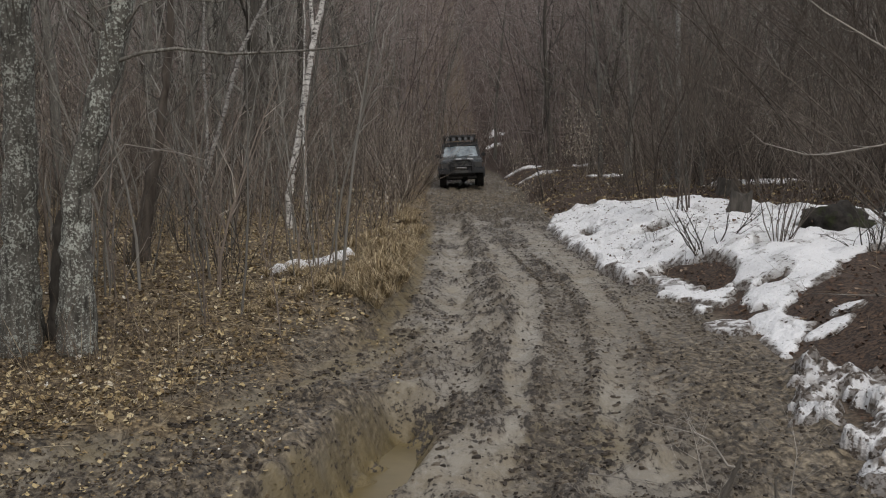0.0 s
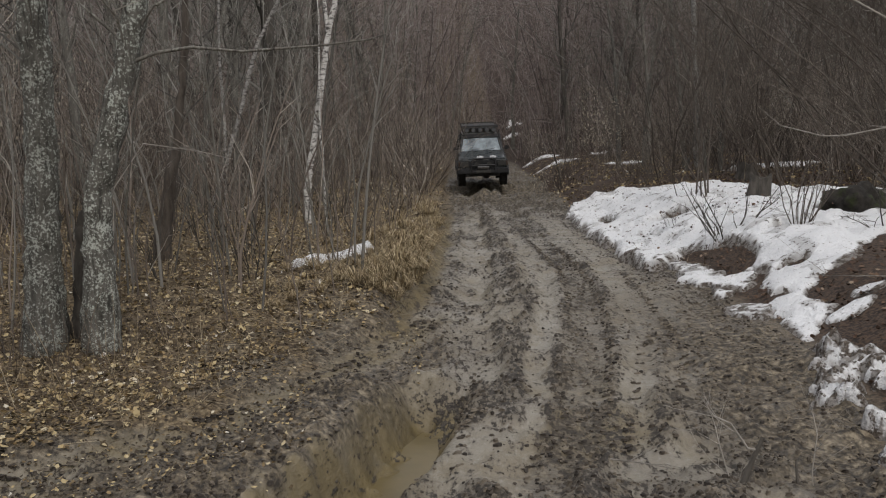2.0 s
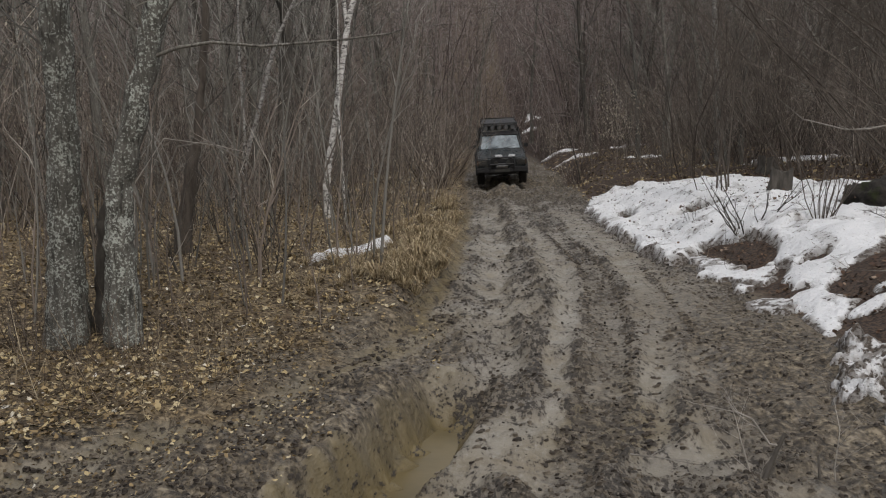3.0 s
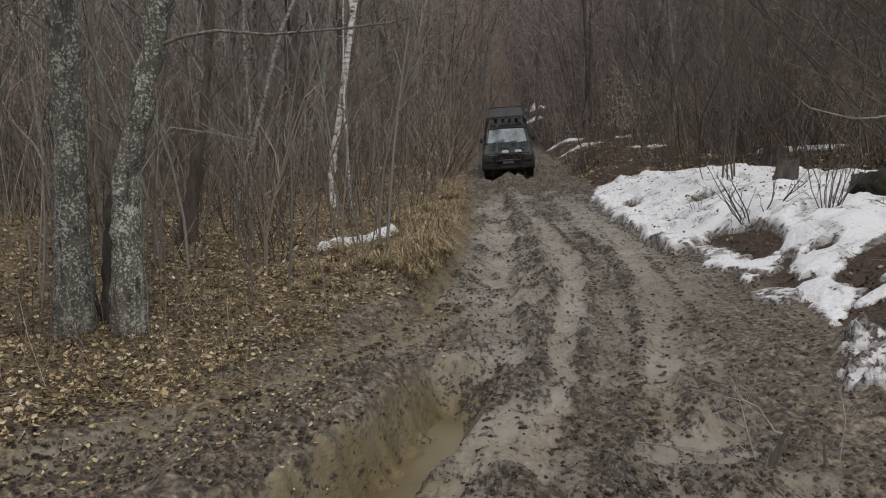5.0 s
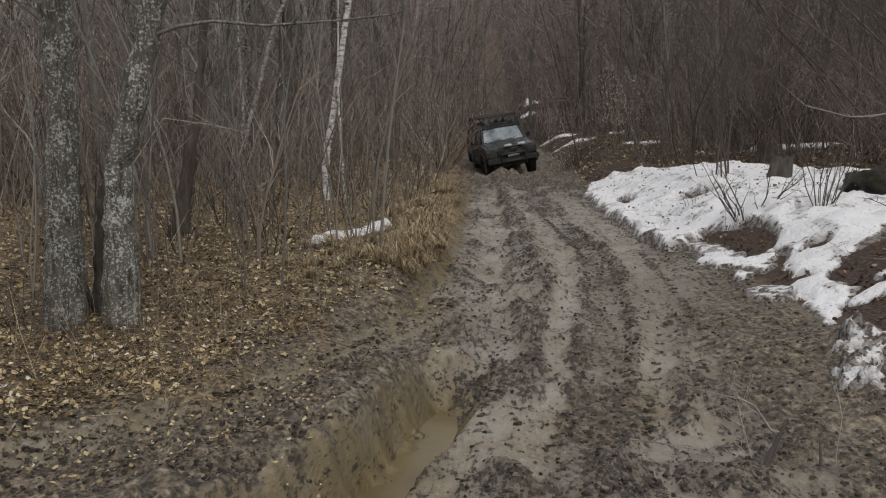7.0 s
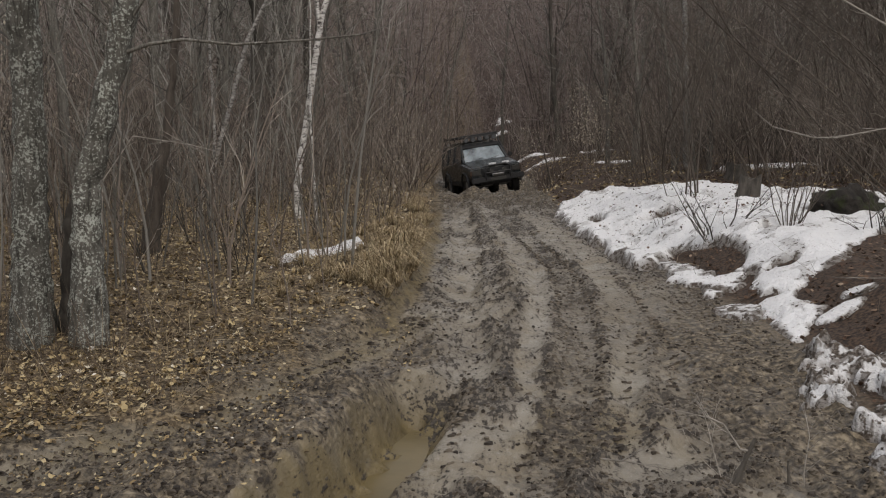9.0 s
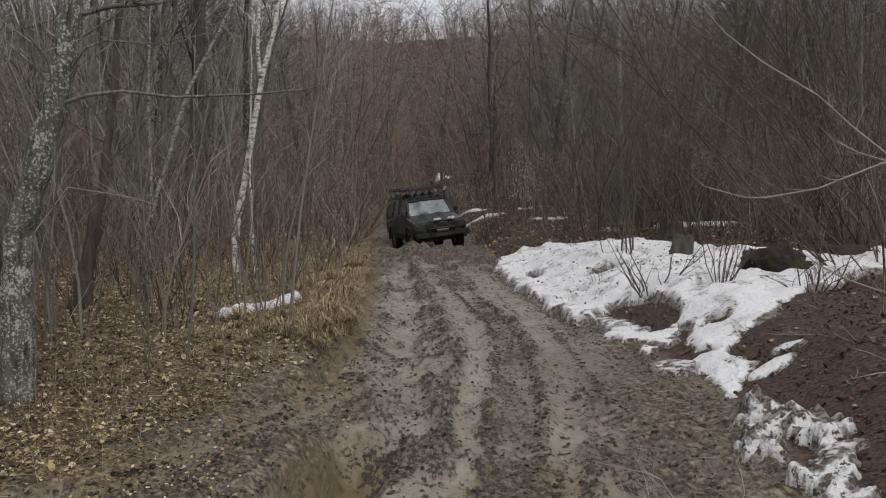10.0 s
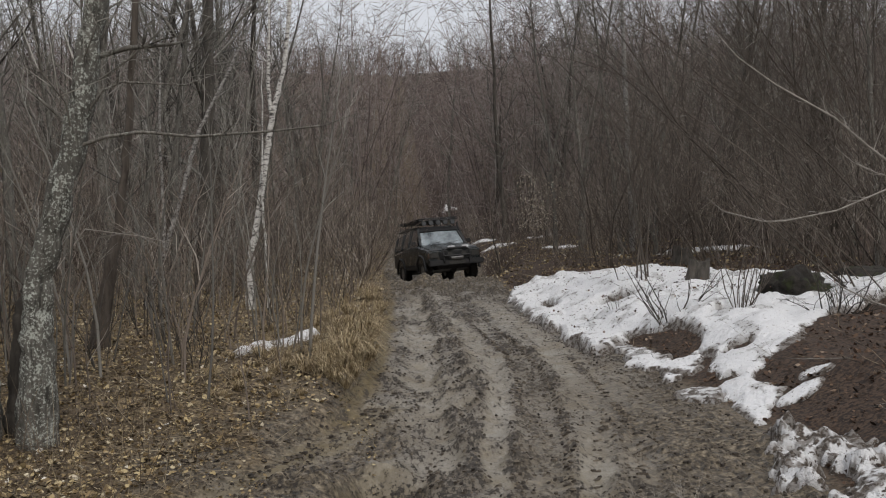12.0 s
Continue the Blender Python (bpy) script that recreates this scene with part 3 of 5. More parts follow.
def snow(name, label, x0, x1, y0, y1, step, field, thick, ragged=0.25, freq=1.6, dirty=0.0, seed=0, spiky=0.0, peaks=(), thin=0.0):
    xs, ys = np.arange(x0, x1, step), np.arange(y0, y1, step)
    gx, gy = np.meshgrid(xs, ys)
    m = field(gx, gy) + ragged * fbm(gx * freq, gy * freq, 3, seed + 3)
    m = m + 0.3 * ragged * fbm(gx * freq * 3.4, gy * freq * 3.4, 2, seed + 5)
    g = land(gx, gy)[0]
    top = thick * ease(0.0, 0.22, m) * (0.75 + 0.5 * fbm(gx * 1.6, gy * 1.6, 3, seed + 8) * 1.3) + 0.5 * thick * fbm(gx * 4.5, gy * 4.5, 3, seed + 9) * ease(0, 0.3, m)
    top = top * (1 - thin * ease(12.5, 8.5, gy))
    if spiky:
        top = top + spiky * np.clip(fbm(gx * 4.4, gy * 4.4, 4, seed + 14, 0.62) + 0.08, 0, 1) * ease(0.0, 0.3, m)
    for px, py, pr, ph in peaks:
        top = top + ph * np.exp(-((gx - px) ** 2 + (gy - py) ** 2) / pr ** 2) * ease(0.0, 0.3, m)
    z = g - 0.05 + (top + 0.06) * ease(-0.04, 0.06, m)
    inside = m > -0.06
    keep = inside[:-1, :-1] | inside[1:, :-1] | inside[:-1, 1:] | inside[1:, 1:]
    dirt = np.clip(dirty + (0.4 if dirty > 0.4 else 0.9) * (1 - ease(0.04, 0.26, m + 0.25 * fbm(gx * 3.5, gy * 2.5, 3, seed + 23))) + (0.75 * ease(-0.04, 0.1, fbm(gx * 16, gy * 16, 3, seed + 19)) if dirty > 0.4 else 0.5 * ease(0.12, 0.3, fbm(gx * 5, gy * 5, 3, seed + 19))), 0, 1)
    me = grid_mesh(name, xs, ys, z, {"dirt": dirt}, keep)
    me.materials.append(M_SNOW)
    return tagged(new(name, me), label, "snow", kind="structure")


def patch_field(x, y, pts, soft=0.55):
    """How far inside a plan outline a place lies, in units of soft metres."""
    d, _, _ = line_gap(x, y, list(pts) + [pts[0]])
    inside = np.zeros(np.shape(x), bool)
    for (x0, y0), (x1, y1) in zip(pts, list(pts[1:]) + [pts[0]]):
        if y0 != y1:
            inside ^= ((y0 > y) != (y1 > y)) & (x < (x1 - x0) * (y - y0) / (y1 - y0) + x0)
    return np.where(inside, d, -d) / soft


BANK = [(2.35, 20.6), (2.02, 18.4), (2.08, 14.8), (2.1, 12.0), (2.28, 11.0), (2.6, 11.5), (2.85, 11.7), (3.15, 11.35), (3.3, 10.8), (3.2, 10.3), (3.1, 9.7), (2.97, 9.0), (2.76, 8.45), (2.8, 8.05),
        (2.64, 7.6), (2.6, 7.2), (2.76, 7.15), (2.92, 7.5), (3.17, 7.85), (3.07, 8.15), (3.4, 8.75), (3.8, 9.0), (4.4, 9.8), (5.0, 10.3), (5.6, 11.2), (7.2, 12.2), (7.4, 13.4), (6.4, 14.8), (5.3, 16.0), (4.6, 18.2), (3.4, 19.6)]
TONGUE = [(2.62, 11.5), (2.8, 11.0), (2.86, 10.1), (3.12, 9.8), (2.85, 9.3), (2.6, 9.2), (2.5, 9.8), (2.5, 10.7)]


def bank_field(x, y):
    f = patch_field(x, y, BANK)
    for hx, hy, rx, ry in ((2.58, 16.4, 0.14, 0.5), (3.35, 14.65, 0.34, 0.22), (3.98, 11.0, 0.3, 0.18), (3.4, 9.5, 0.16, 0.1), (2.2, 13.2, 0.08, 0.4), (2.98, 8.62, 0.14, 0.1), (2.72, 7.95, 0.1, 0.08), (2.75, 13.2, 0.1, 0.25), (5.3, 12.6, 0.5, 0.45)):
        f = np.minimum(f, -blob(x, y, hx, hy, rx, ry) * 1.2)
    return f


def ridge_field(x, y):
    d, _, _ = line_gap(x, y, [(2.68, 6.75), (2.5, 6.2), (2.36, 5.6)])
    e, _, _ = line_gap(x, y, [(2.75, 6.55), (2.85, 6.1), (2.75, 5.6), (2.5, 5.15), (2.38, 4.7), (2.22, 4.1)])
    f = np.maximum(blob(x, y, 2.4, 4.9, 0.18, 0.3), blob(x, y, 2.28, 4.4, 0.15, 0.35)) * 0.8
    return np.maximum(np.maximum((0.13 - d) / 0.3, (0.15 - e) / 0.3), f)


snow("snow_bank", "old granular snow bank with a dirty ragged edge", 1.6, 8.2, 6.8, 21.5, 0.05, bank_field, 0.17, 0.3, 2.6, 0.08, 4, thin=0.75)
snow("snow_ridge", "dirty ploughed snow crust along the track edge", 1.6, 3.5, 3.3, 7.2, 0.02, ridge_field, 0.06, 0.75, 5.2, 0.5, 31, 0.13, ((2.72, 6.62, 0.13, 0.22), (2.48, 5.1, 0.18, 0.07)))
snow("snow_scrap", "ragged tongue of old snow below the bank", 2.1, 3.4, 8.6, 11.8, 0.03, lambda x, y: patch_field(x, y, TONGUE, 0.3), 0.07, 0.95, 3.8, 0.3, 52)
snow("snow_scrap", "dirty crumb of old snow beside the track", 2.3, 3.0, 7.8, 9.0, 0.03, lambda x, y: blob(x, y, 2.6, 8.35, 0.2, 0.3), 0.05, 0.7, 4, 0.5, 55)
snow("snow_scrap", "thin scrap of old snow on dark soil", 2.9, 3.8, 7.0, 8.3, 0.04, lambda x, y: np.maximum(blob(x, y, 3.2, 7.55, 0.24, 0.16), blob(x, y, 3.42, 7.85, 0.14, 0.26)), 0.03, 0.5, 3, 0.2, 58)
snow("snow_scrap", "thin scrap of old snow on dark soil", 3.0, 4.2, 4.6, 6.2, 0.04, lambda x, y: blob(x, y, 3.55, 5.3, 0.4, 0.3), 0.04, 0.5, 3, 0.2, 59)
snow("snow_strip", "narrow strip of snow lying on the leafy bank", -2.3, -0.7, 8.6, 12.0, 0.03,
     lambda x, y: patch_field(x, y, [(-1.83, 9.25), (-1.45, 10.0), (-1.02, 11.1), (-1.1, 11.45), (-1.5, 10.65), (-1.86, 9.6)], 0.4), 0.09, 0.08, 3.5, -0.7, 61)
for cx, cy, rx, ry, sd in ((3.8, 44.3, 0.9, 0.8, 71), (4.0, 39.8, 0.9, 0.45, 75), (7.0, 44.6, 0.8, 0.8, 77), (6.1, 34.4, 0.8, 0.4, 79), (8.2, 24.5, 1.4, 0.6, 83), (3.75, 66.2, 0.55, 0.8, 91), (3.45, 63.4, 0.7, 0.5, 93)):
    snow("snow_patch", "melting snow patch among leafless brush", cx - 2.4, cx + 2.4, cy - 3.4, cy + 3.4, 0.12,
         lambda x, y: blob(x, y, cx, cy, rx, ry), 0.06, 0.7, 2.2, 0.1, sd)


# ---- woods ----
def place(ob, x, y, turn=0.0, scale=1.0, tilt=0.0, sink=0.0):
    m = pose(x, y, height(x, y) - sink, tilt, 0, turn)
    ob.matrix_basis = m @ Matrix.Scale(scale, 4)
    return ob


def put_copy(ob, x, y, turn, scale, tilt=0.0):
    c = copy_thing(ob, pose(x, y, height(x, y), tilt * math.cos(turn), tilt * math.sin(turn), turn))
    c.scale = (scale, scale, scale)
    return c


def off_track(x, y, gap):
    return x < np.interp(y, EDGE_L_Y, EDGE_L_X) - gap or x > np.interp(y, EDGE_R_Y, EDGE_R_X) + gap


def build_woods():
    rng = random.Random(5)
    kinds = []
    for k, (tall, girth, br, twig, bark) in enumerate((
            (13, 0.11, 34, M_TWIG, M_BARK), (11, 0.065, 32, M_TWIG, M_BARK), (14, 0.13, 34, M_TWIG, M_DARKBARK),
            (8, 0.04, 36, M_BRUSH, M_HAZEL), (9.5, 0.05, 34, M_TWIG, M_BARK), (6.5, 0.032, 30, M_BRUSH, M_BARK))):
        t = bare_tree(40 + k, tall, girth, bark, twig, br, 0.1, 0.1, 0.2, 6, 9)
        tagged(t, "slender leafless forest tree with grey-brown bark", "tree", "leafless forest trees")
        kinds.append(t)
    spots = []
    tries = 0
    while len(spots) < 295 and tries < 20000:
        tries += 1
        y = 10.5 + 50 * rng.random() ** 0.85
        half = 0.58 * y + 3
        x = rng.uniform(-half, half)
        if x > 0 and y < 20 and x < 7.5:
            continue
        if y < 44 and not off_track(x, y, 0.9 if x < 0 else 2.4):
            continue
        if -2.5 < x < 4 and y < 56:
            continue
        if x < 0 and y < 15 and x > -3.0:
            continue
        if any((x - a) ** 2 + (y - b) ** 2 < 0.5 for a, b in spots):
            continue
        spots.append((x, y))
    for i, (x, y) in enumerate(spots):
        k = rng.choice((0, 1, 1, 2, 3, 4, 4, 5)) if x < 0 else rng.choice((0, 1, 1, 2, 3, 4, 5)) if y > 26 else rng.choice((1, 3, 3, 4, 5))
        s = rng.uniform(0.75, 1.25) if x < 3 or y > 26 else rng.uniform(0.6, 1.0)
        if i < len(kinds):
            place(kinds[i], x, y, rng.uniform(0, 360), s)
        else:
            put_copy(kinds[k], x, y, rng.uniform(0, 360), s, rng.uniform(-6, 6))


def build_brush():
    rng = random.Random(9)
    kinds = []
    for k, (tall, stems, spread, r) in enumerate(((2.6, 20, 0.7, 0.007), (3.6, 22, 0.6, 0.0085), (1.7, 20, 0.9, 0.006), (4.8, 20, 0.5, 0.011), (3.2, 18, 1.0, 0.008))):
        s = thicket(80 + k, tall, stems, M_BRUSH, spread, 8, r, twigs=3)
        tagged(s, "leafless brown thicket of thin shoots", "shrub", "brown thickets")
        kinds.append(s)
    n = 0
    while n < 285:
        y = 10.5 + 36 * rng.random() ** 0.95
        half = 0.54 * y + 2
        x = rng.uniform(-half, half)
        if y < 42 and not off_track(x, y, 0.6 if x < 0 else 1.0):
            continue
        if x > 0 and y < 20.5 and x < 7.2:
            continue
        if x < 0 and y < 14 and rng.random() < 0.3:
            continue
        if -3.4 < x < 0 and y < 15.5:
            continue
        k = rng.choice((0, 0, 1, 1, 2, 3, 4))
        if abs(x - 1) < 5:
            k = rng.choice((0, 2, 2, 4)) if y < 26 else rng.choice((0, 1, 2, 4))
        if n < len(kinds):
            place(kinds[n], x, y, rng.uniform(0, 360), rng.uniform(0.8, 1.1))
        else:
            put_copy(kinds[k], x, y, rng.uniform(0, 360), rng.uniform(0.75, 1.2), rng.uniform(-6, 6))
        n += 1


def build_far_woods():
    rng = random.Random(13)
    tubes = Tubes()
    for i in range(8600):
        y = 46 + 172 * rng.random() ** 1.35 if i < 7400 else rng.uniform(190, 216)
        half = 0.56 * y + 8
        x = rng.uniform(-half, half)
        if y < 50 and -0.5 < x < 3.0:
            continue
        z = 0.022 * min(max(y - 40, 0), 30) + 0.222 * min(max(y - 60, 0), 150) + 0.05 * min(max(abs(x) - 9, 0), 30)
        side = abs(x - 0.04 * y) > 0.045 * y and y < 135
        tall = rng.uniform(9, 18) if side and rng.random() < (0.92 if x > 0 else 0.55) else rng.uniform(2.5, 6) if y < 170 else rng.uniform(4, 9)
        pts = stem_points(rng, (x, y, z - 0.3), (rng.gauss(0, 0.16), rng.gauss(0, 0.16), 1), tall, 3, 0.14)
        r = 0.012 + 0.0002 * y + 0.002 * tall * rng.random()
        tubes.add(pts, taper(r, r * 0.25, 3), 3)
        for _ in range(17 if tall < 7 else 27):
            p, d = along_pts(pts, rng.uniform(0.1, 1.0))
            a = rng.uniform(0, 6.28)
            w = Vector((math.cos(a) * 0.9, math.sin(a) * 0.9, rng.uniform(-0.1, 0.95)))
            q = p + w * min(tall, 9) * rng.uniform(0.08, 0.24)
            tubes.add([p, q], [r * 0.5, 0], 3)
    ob = new("far_woods", tubes.mesh("far_woods", M_FAR_HAZED))
    tagged(ob, "leafless brown woods covering the rising hillside", "woods", kind="stuff")


build_woods()
build_brush()
build_far_woods()


# ---- off-road vehicle ----
def car_paint():
    n = Nodes("dark_green_paint")
    mud = n.noise(6, 5, 0.7)
    c = n.mix(n.ramp(mud, [(0.5, grey(0)), (0.68, grey(1))]), (0.014, 0.018, 0.019), (0.045, 0.039, 0.032))
    return n.done(c, n.ramp(mud, [(0.4, grey(0.2)), (0.7, grey(0.6))]), 0.0, 0.6)


def plain(name, c, rough=0.6, metal=0.0):
    n = Nodes(name)
    v = n.noise(12, 4)
    return n.done(n.mix(n.ramp(v, [(0.35, grey(0)), (0.7, grey(1))]), c, tuple(k * 0.6 for k in c)), rough, metal)


M_PAINT = car_paint()
M_BLACK = plain("black_plastic", (0.02, 0.02, 0.021), 0.6)
M_RUBBER = plain("muddy_rubber", (0.02, 0.018, 0.016), 0.85)
M_STEEL = plain("dull_steel", (0.3, 0.3, 0.3), 0.45, 0.8)
M_LAMP = plain("lamp_glass", (0.13, 0.135, 0.14), 0.15, 0.2)
M_DIRTYLAMP = plain("muddy_headlight_glass", (0.055, 0.053, 0.048), 0.35, 0.0)
M_WHITE = plain("white_lamp_cover", (0.85, 0.86, 0.88), 0.4)
M_AMBER = plain("amber_lens", (0.07, 0.038, 0.022), 0.4)
M_CLOTH = plain("dark_interior", (0.03, 0.03, 0.032), 0.9)


def car_glass():
    n = Nodes("windscreen_glass")
    n.bsdf.inputs["Transmission Weight"].default_value = 0.3
    n.bsdf.inputs["Coat Weight"].default_value = 1.0
    n.bsdf.inputs["Coat Roughness"].default_value = 0.05
    # pale blue sky reflection painted into the glass colour, in soft blotches
    painted_sky = n.noise(2.2, 4, 0.6)
    c = n.ramp(painted_sky, [(0.34, (0.08, 0.1, 0.112)), (0.5, (0.27, 0.325, 0.35)), (0.64, (0.47, 0.53, 0.56))])
    return n.done(c, 0.12, 0.0, 0.9)


def side_glass():
    n = Nodes("dark_side_glass")
    n.bsdf.inputs["Transmission Weight"].default_value = 0.5
    return n.done(n.ramp(n.noise(4, 3), [(0.3, (0.02, 0.023, 0.024)), (0.7, (0.05, 0.055, 0.056))]), 0.1, 0.0, 0.6)


M_SIDEGLASS = side_glass()
M_GLASS = car_glass()


def loft(sections, close=True):
    """A skin through equal rings of points, ends capped."""
    bm = bmesh.new()
    rings = [[bm.verts.new(p) for p in s] for s in sections]
    n = len(rings[0])
    for a, b in zip(rings, rings[1:]):
        for k in range(n):
            bm.faces.new((a[k], a[(k + 1) % n], b[(k + 1) % n], b[k]))
    bm.faces.new(rings[0][::-1])
    bm.faces.new(rings[-1])
    bmesh.ops.recalc_face_normals(bm, faces=bm.faces[:])
    return bm


def box(x0, x1, y0, y1, z0, z1, bevel=0.02):
    bm = bmesh.new()
    bmesh.ops.create_cube(bm, size=1)
    for v in bm.verts:
        v.co = ((x0 + x1) / 2 + v.co.x * (x1 - x0), (y0 + y1) / 2 + v.co.y * (y1 - y0), (z0 + z1) / 2 + v.co.z * (z1 - z0))
    if bevel:
        bmesh.ops.bevel(bm, geom=bm.edges[:], offset=bevel, segments=2, affect="EDGES")
    return bm


def disc(r, depth, m, seg=24, r2=None):
    bm = bmesh.new()
    bmesh.ops.create_cone(bm, cap_ends=True, segments=seg, radius1=r, radius2=r if r2 is None else r2, depth=depth)
    bmesh.ops.transform(bm, matrix=m, verts=bm.verts[:])
    return bm


def rod(paths, r=0.025, sides=8):
    t = Tubes()
    for p in paths:
        t.add(p, [r] * len(p), sides, False)
    bm = bmesh.new()
    me = t.mesh("rod")
    bm.from_mesh(me)
    bpy.data.meshes.remove(me)
    return bm


def build_wheel(car, x, y):
    """A wheel whose own space has its hub at the origin and its axle along x."""
    wheel = new("wheel")
    wheel.parent = car
    tyre = bmesh.new()
    prof = [(0.2, -0.11), (0.31, -0.135), (0.365, -0.12), (0.385, -0.06), (0.385, 0.06), (0.365, 0.12), (0.31, 0.135), (0.2, 0.11)]
    seg = 28
    rings = []
    for k in range(seg):
        a = 2 * math.pi * k / seg
        rings.append([tyre.verts.new((w, r * math.cos(a), r * math.sin(a))) for r, w in prof])
    for k in range(seg):
        p, q = rings[k], rings[(k + 1) % seg]
        for j in range(len(prof)):
            tyre.faces.new((p[j], p[(j + 1) % 8], q[(j + 1) % 8], q[j]))
    for k in range(seg):
        a = 2 * math.pi * (k + 0.5) / seg
        for s in (-1, 1):
            lug = bmesh.ops.create_cube(tyre, size=1)["verts"]
            m = Matrix.Rotation(a, 4, "X") @ Matrix.Translation((s * 0.075, 0, 0.39)) @ Matrix.Rotation(s * 0.4, 4, "Z") @ Matrix.Diagonal((0.1, 0.04, 0.03, 1))
            bmesh.ops.transform(tyre, matrix=m, verts=lug)
    bmesh.ops.recalc_face_normals(tyre, faces=tyre.faces[:])
    part("tyre", tyre, M_RUBBER, wheel, "chunky mud-covered tyre")
    rim = disc(0.21, 0.2, Matrix.Rotation(math.pi / 2, 4, "Y"), 24)
    part("rim", rim, M_STEEL, wheel)
    wheel.matrix_basis = pose(x, y, 0.4)
    return wheel


def build_car():
    car = new("off_road_car")
    tagged(car, "muddy dark green off-road car with roof rack and lamps", "car")

    def ring(y, w, z0, z1, shoulder):
        r = 0.06
        return [(-w + r, y, z0), (w - r, y, z0), (w, y, z0 + r), (w, y, shoulder), (w - 0.03, y, z1 - 0.05), (w - 0.12, y, z1), (-w + 0.12, y, z1), (-w + 0.03, y, z1 - 0.05), (-w, y, shoulder), (-w, y, z0 + r)]

    lower = loft([ring(-2.12, 0.84, 0.62, 0.98, 0.88), ring(-2.05, 0.88, 0.6, 1.06, 0.95), ring(-1.0, 0.9, 0.58, 1.22, 1.06), ring(-0.95, 0.9, 0.58, 1.25, 1.08), ring(2.1, 0.9, 0.58, 1.25, 1.08), ring(2.2, 0.86, 0.62, 1.2, 1.04)])
    body = part("body", lower, M_PAINT, car)
    # cabin: pillars, roof
    roof = loft([[(-0.62, -0.5, 1.76), (0.62, -0.5, 1.76), (0.64, -0.45, 1.82), (0.5, -0.42, 1.88), (-0.5, -0.42, 1.88), (-0.64, -0.45, 1.82)],
                 [(-0.66, 0.5, 1.78), (0.66, 0.5, 1.78), (0.67, 0.5, 1.86), (0.52, 0.5, 1.93), (-0.52, 0.5, 1.93), (-0.67, 0.5, 1.86)],
                 [(-0.66, 2.12, 1.8), (0.66, 2.12, 1.8), (0.67, 2.12, 1.88), (0.52, 2.1, 1.97), (-0.52, 2.1, 1.97), (-0.67, 2.12, 1.88)]])
    part("roof", roof, M_PAINT, car)
    for s in (-1, 1):
        part("pillar", rod([[(s * 0.77, -0.98, 1.22), (s * 0.65, -0.48, 1.8)]], 0.048), M_PAINT, car)
        for y in (0.25, 1.15, 2.08):
            part("pillar", rod([[(s * 0.84, y, 1.2), (s * 0.68, y, 1.82)]], 0.05), M_PAINT, car)
        for y0, y1 in ((-0.9, 0.25), (0.25, 1.15), (1.15, 2.08)):
            b = bmesh.new()
            fy = -0.42 if y0 < 0 else y0
            vs = [b.verts.new(p) for p in ((s * 0.85, y0, 1.23), (s * 0.85, y1, 1.23), (s * 0.68, y1, 1.8), (s * 0.67, fy, 1.8))]
            b.faces.new(vs)
            part("side_window", b, M_SIDEGLASS, car)
    b = bmesh.new()
    cols = []
    for i in range(7):
        u = -1 + i / 3
        bow = 0.06 * (1 - u * u)
        cols.append((b.verts.new((u * 0.75, -0.96 - bow, 1.25)), b.verts.new((u * 0.655, -0.56 - bow * 0.75, 1.7))))
    for p, q in zip(cols, cols[1:]):
        b.faces.new((p[0], q[0], q[1], p[1]))
    for f in b.faces:
        f.smooth = True
    part("windscreen", b, M_GLASS, car, "windscreen reflecting the pale sky")
    part("sun_visor", loft([[(-0.66, -0.6, 1.69), (0.66, -0.6, 1.69), (0.66, -0.62, 1.73), (-0.66, -0.62, 1.73)], [(-0.64, -0.46, 1.8), (0.64, -0.46, 1.8), (0.64, -0.48, 1.84), (-0.64, -0.48, 1.84)]]), M_BLACK, car, "dark visor above the windscreen")
    for s in (-0.3, 0.32):
        part("wiper", rod([[(s - 0.2, -1.03, 1.27), (s + 0.2, -0.99, 1.33)]], 0.009, 5), M_BLACK, car)
    part("rear_panel", box(-0.66, 0.66, 2.08, 2.12, 1.1, 1.85, 0.01), M_PAINT, car)
    part("dashboard", box(-0.7, 0.7, -0.94, -0.5, 1.05, 1.24, 0.04), M_CLOTH, car)
    for s in (-0.38, 0.38):
        part("seat", box(s - 0.24, s + 0.24, 0.1, 0.28, 0.9, 1.6, 0.07), M_CLOTH, car)
    # bonnet with raised centre
    hood = loft([[(-0.8, y, z - 0.03), (0.8, y, z - 0.03), (0.78, y, z + 0.015), (0.42, y, z + 0.02), (0.36, y, z + 0.05), (-0.36, y, z + 0.05), (-0.42, y, z + 0.02), (-0.78, y, z + 0.015)] for y, z in ((-2.1, 1.01), (-2.03, 1.06), (-1.5, 1.14), (-1.04, 1.22))])
    part("bonnet", hood, M_PAINT, car)
    part("grille", box(-0.5, 0.5, -2.16, -2.1, 0.74, 0.97, 0.015), M_BLACK, car)
    for k in range(4):
        part("grille_bar", box(-0.48, 0.48, -2.175, -2.155, 0.74 + 0.045 * k, 0.755 + 0.045 * k, 0), M_BLACK, car)
    for s in (-1, 1):
        part("headlight", box(s * 0.68 - 0.14, s * 0.68 + 0.14, -2.16, -2.08, 0.77, 0.95, 0.025), M_DIRTYLAMP, car, "rectangular headlight")
        part("indicator", box(s * 0.85 - 0.03, s * 0.85 + 0.03, -2.13, -2.03, 0.77, 0.95, 0.012), M_AMBER, car)
